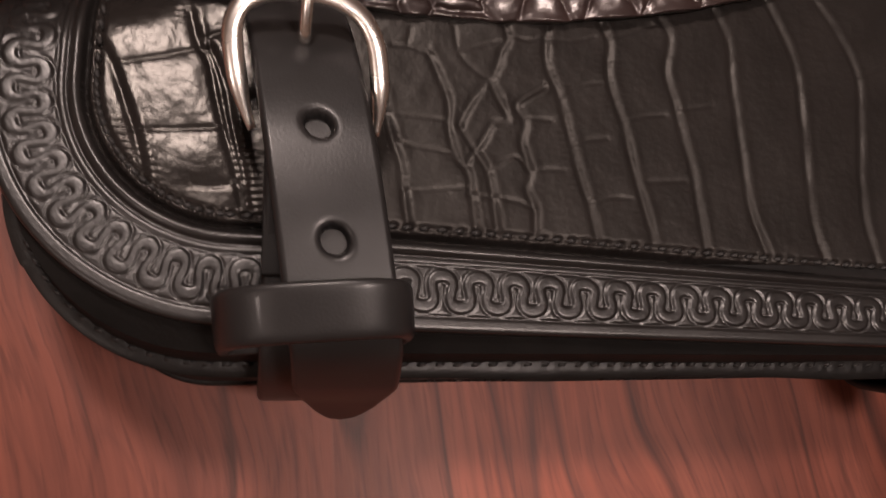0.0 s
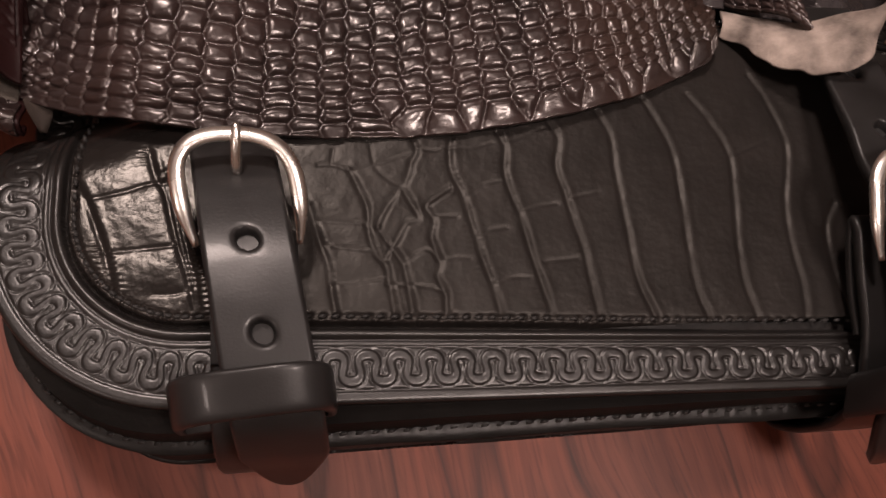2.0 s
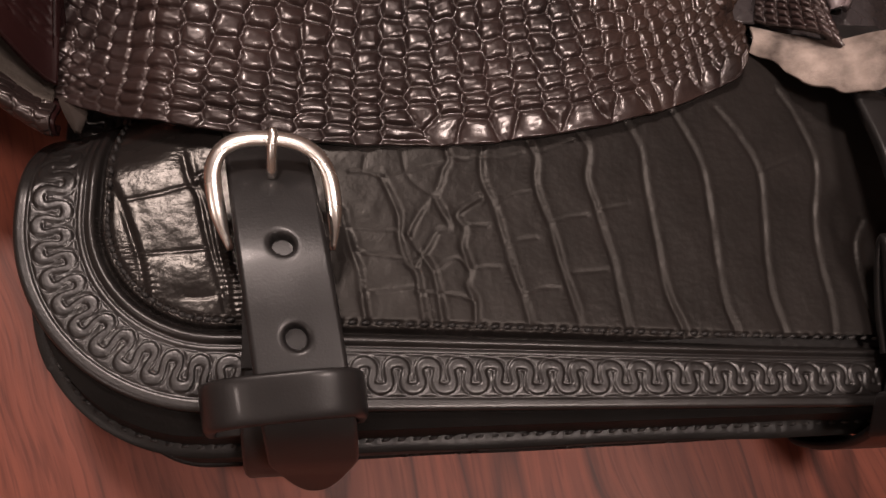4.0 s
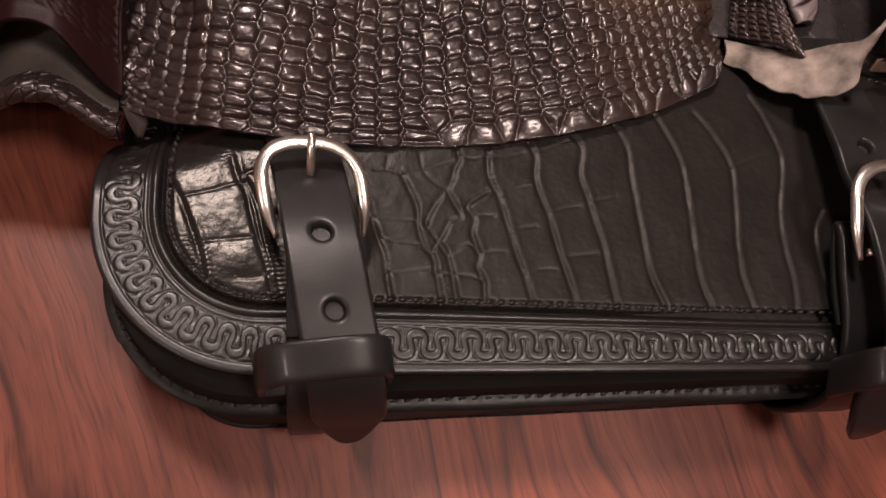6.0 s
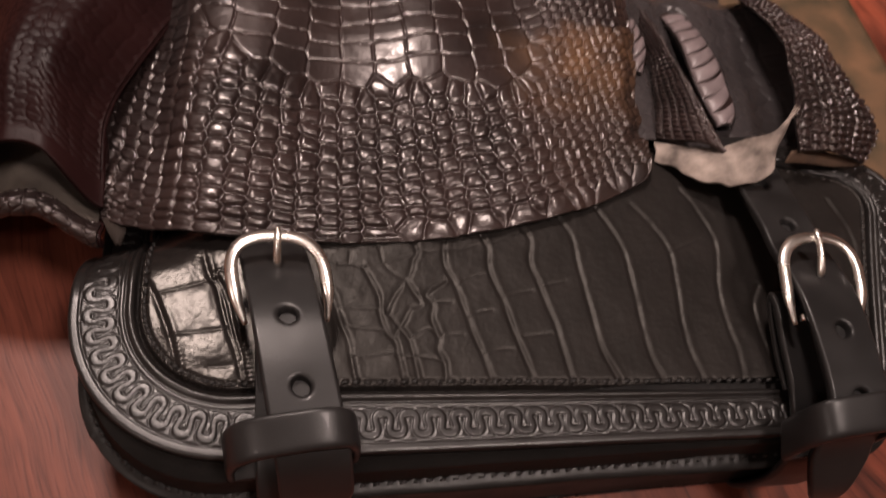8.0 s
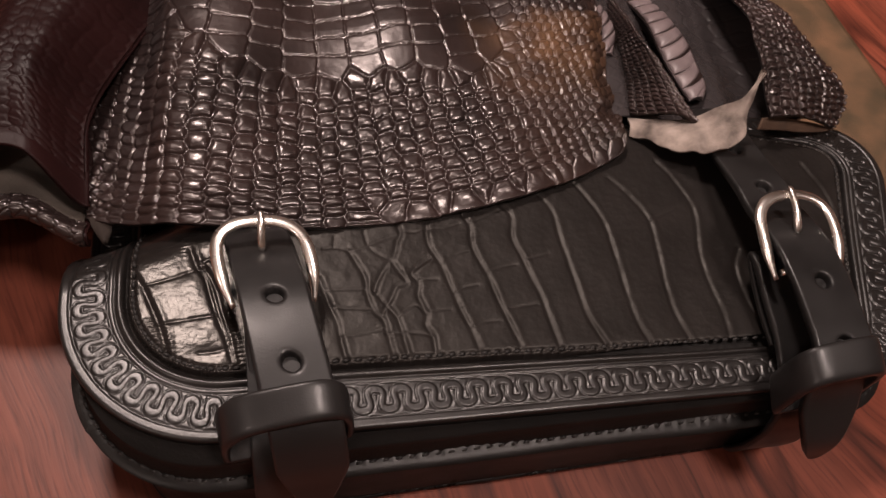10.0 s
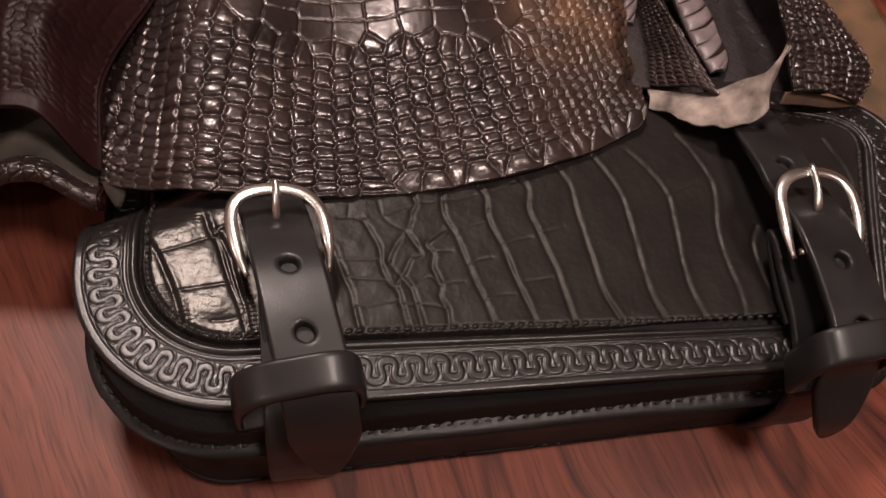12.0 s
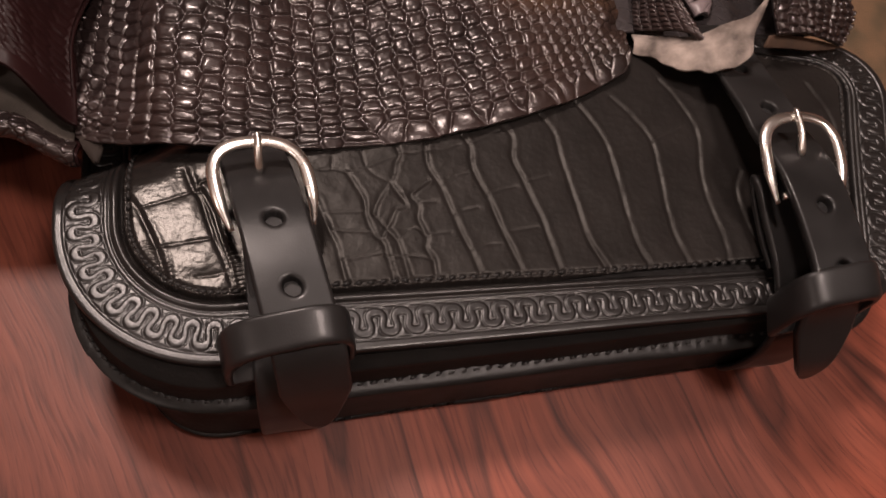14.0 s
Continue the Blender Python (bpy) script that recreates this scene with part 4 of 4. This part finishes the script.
belly_strip([(0.2662, 0.212, 0.0610), (0.2632, 0.230, 0.0615), (0.2622, 0.246, 0.0610), (0.2620, 0.271, 0.0600), (0.2620, 0.305, 0.0480)],
            [(0.2752, 0.2125, 0.0600), (0.2808, 0.223, 0.0600), (0.2820, 0.239, 0.0590), (0.2820, 0.258, 0.0585), (0.2830, 0.305, 0.0460)], 0.0098, "strip of large smooth belly scales, painted pale with sheen, on the skin pile", 84)
belly_strip([(0.2275, 0.245, 0.0590), (0.2290, 0.250, 0.0605), (0.2330, 0.265, 0.0600), (0.2370, 0.300, 0.0480)],
            [(0.2360, 0.245, 0.0590), (0.2375, 0.250, 0.0605), (0.2425, 0.265, 0.0600), (0.2470, 0.300, 0.0480)], 0.0115, "short row of square belly scales, painted pale with sheen, beside a fold", 85)


def under_skin():
    """The dark glossy skin at the bottom of the pile, seen in the gaps."""
    def spine(A, B):
        b = B * 0.16
        x = 0.2150 + A * 0.126
        y = 0.2020 + b
        z = 0.0600 - 0.004 * smooth(0.0, 0.04, b) + 0.0015 * wobble(x, y, 0.03, 91) + 0.003 * np.sin(A * 15) - 0.005 * smooth(0.255, 0.268, x) - 0.048 * smooth(0.10, 0.16, b)
        return np.stack([x, y, z], -1), np.stack([x, y], -1)

    def cells():
        s, w = lattice(0.19, 0.32, lambda x: 0.0085, lambda x, w: 0.0110, 0.18, 0.38, 0.12, 14)
        return s, w, np.full(len(s), 0.7)
    ob = scaled_patch("crocodile_skin", spine, cells, 140, 220, PIT, relief=0.0007)
    tagged(ob, "folded dark crocodile skin lying under the other pieces", "skin", "crocodile skins")


under_skin()


def fold_skin():
    """The curled skin beside the main one: from its rolled lip inwards, round the back and forward again into an arch."""
    def loop(A, B):
        x = -0.135 + A * 0.1215
        # The top slides over the main skin to cover its shaded corner.
        slide = 0.036 * smooth(0.66, 0.90, B) * smooth(0.5, 1.0, A)
        u = smooth(-0.080, -0.045, x) * smooth(-0.0125, -0.034, x)
        lip_y = 0.1520 + 0.0130 * smooth(-0.013, -0.042, x) - 0.006 * smooth(-0.045, -0.075, x)
        lip_z = 0.0570 + 0.0050 * smooth(-0.012, -0.036, x) - 0.012 * smooth(-0.045, -0.070, x)
        lip_y = lip_y + 0.008 * wobble(x, x * 0, 0.035, 97) * smooth(-0.048, -0.075, x)
        arch_y = lip_y + 0.020 + 0.004 * u
        arch_z = lip_z + 0.0045 + 0.0150 * u
        # the profile: lip, hollow, back, arch, then the top running back and down
        ks = [0.0, 0.025, 0.05, 0.08, 0.12, 0.18, 0.32, 0.42, 0.48, 0.54, 0.58, 0.72, 1.0]
        dy = [0.0040, 0.0006, -0.0008, 0.0014, 0.0050, 0.0110, 0.0260, 0.0340, 0.0320, 0.0, 0.0, 0.050, 0.200]
        dz = [-0.0042, -0.0030, 0.0, 0.0030, 0.0020, -0.0020, -0.0040, 0.001, 0.006, 0.0, 0.0, 0.007, -0.022]
        on_arch = [0, 0, 0, 0, 0, 0, 0, 0.15, 0.6, 1, 1, 1, 1]
        fine = np.linspace(0, 1, 400)
        curve = curve_points(np.column_stack([ks, dy, dz, on_arch]), 0.0005)
        y_off, z_off, w = (np.interp(fine, curve[:, 0], curve[:, k]) for k in (1, 2, 3))
        pick = lambda v: np.interp(B, fine, v)  # noqa: E731
        w = np.clip(pick(w), 0, 1)
        y = lip_y + (arch_y - lip_y) * w + pick(y_off) + 0.0007 * wobble(x, B * 0.2, 0.02, 95)
        z = lip_z + (arch_z - lip_z) * w + pick(z_off) + 0.0006 * wobble(x, y, 0.02, 96)
        z = z - 0.45 * np.clip(-0.058 - x, 0, 0.08) * smooth(0.2, 0.6, B)
        return np.stack([x + slide, y, z + 0.15 * slide], -1), np.stack([x * 0.8 - B * 0.05, B * 0.30], -1)

    thing = plain_patch("crocodile_skin", lambda A, B: loop(A, B), 150, 320, SHADED_FOLD, None, 0.0012)
    tagged(thing, "curled crocodile skin, shade painted dark, with a rolled glossy lip", "skin", "crocodile skins")

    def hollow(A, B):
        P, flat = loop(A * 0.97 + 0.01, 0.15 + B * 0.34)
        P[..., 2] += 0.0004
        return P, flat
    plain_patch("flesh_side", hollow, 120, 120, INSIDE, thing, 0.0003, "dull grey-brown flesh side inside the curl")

    def lip_band(A, B):
        P, _ = loop(A * 0.98 + 0.01, B * 0.17)
        P[..., 2] += 0.0005
        return P, np.stack([A * 0.12 - B * 0.012, B * 0.016], -1)

    def lip_cells():
        s, w = lattice(-0.01, 0.13, lambda x: 0.0030, lambda x, w: 0.0062, -0.002, 0.020, 0.15, 17)
        return s, w, np.full(len(s), 1.0)
    scaled_patch("rolled_lip", lip_band, lip_cells, 320, 60, SMALL_SKIN, thing, relief=0.0008, thick=0.0004)

    def top_band(A, B):
        P, _ = loop(A * 0.98 + 0.01, 0.56 + B * 0.44)
        P[..., 2] += 0.0005
        return P, np.stack([A * 0.12, B * 0.21], -1)

    def top_cells():
        s, w = lattice(-0.01, 0.13, lambda x: 0.0046, lambda x, w: 0.0052, -0.005, 0.23, 0.15, 18)
        return s, w, np.full(len(s), 1.0)
    scaled_patch("outer_face", top_band, top_cells, 260, 240, SHADED_FOLD, thing, relief=0.0005, thick=0.0004)


fold_skin()

# ---- stitches, last ----
stitches(FLAP, 0.0196 + 0.0027, ZF + 0.0009, 0.0044, inlay_ob, 0.165, 1.0, 0.0196)
stitches(LIP, 0.0040, 0.0455, 0.0050, lip, 0.12, 1.1)
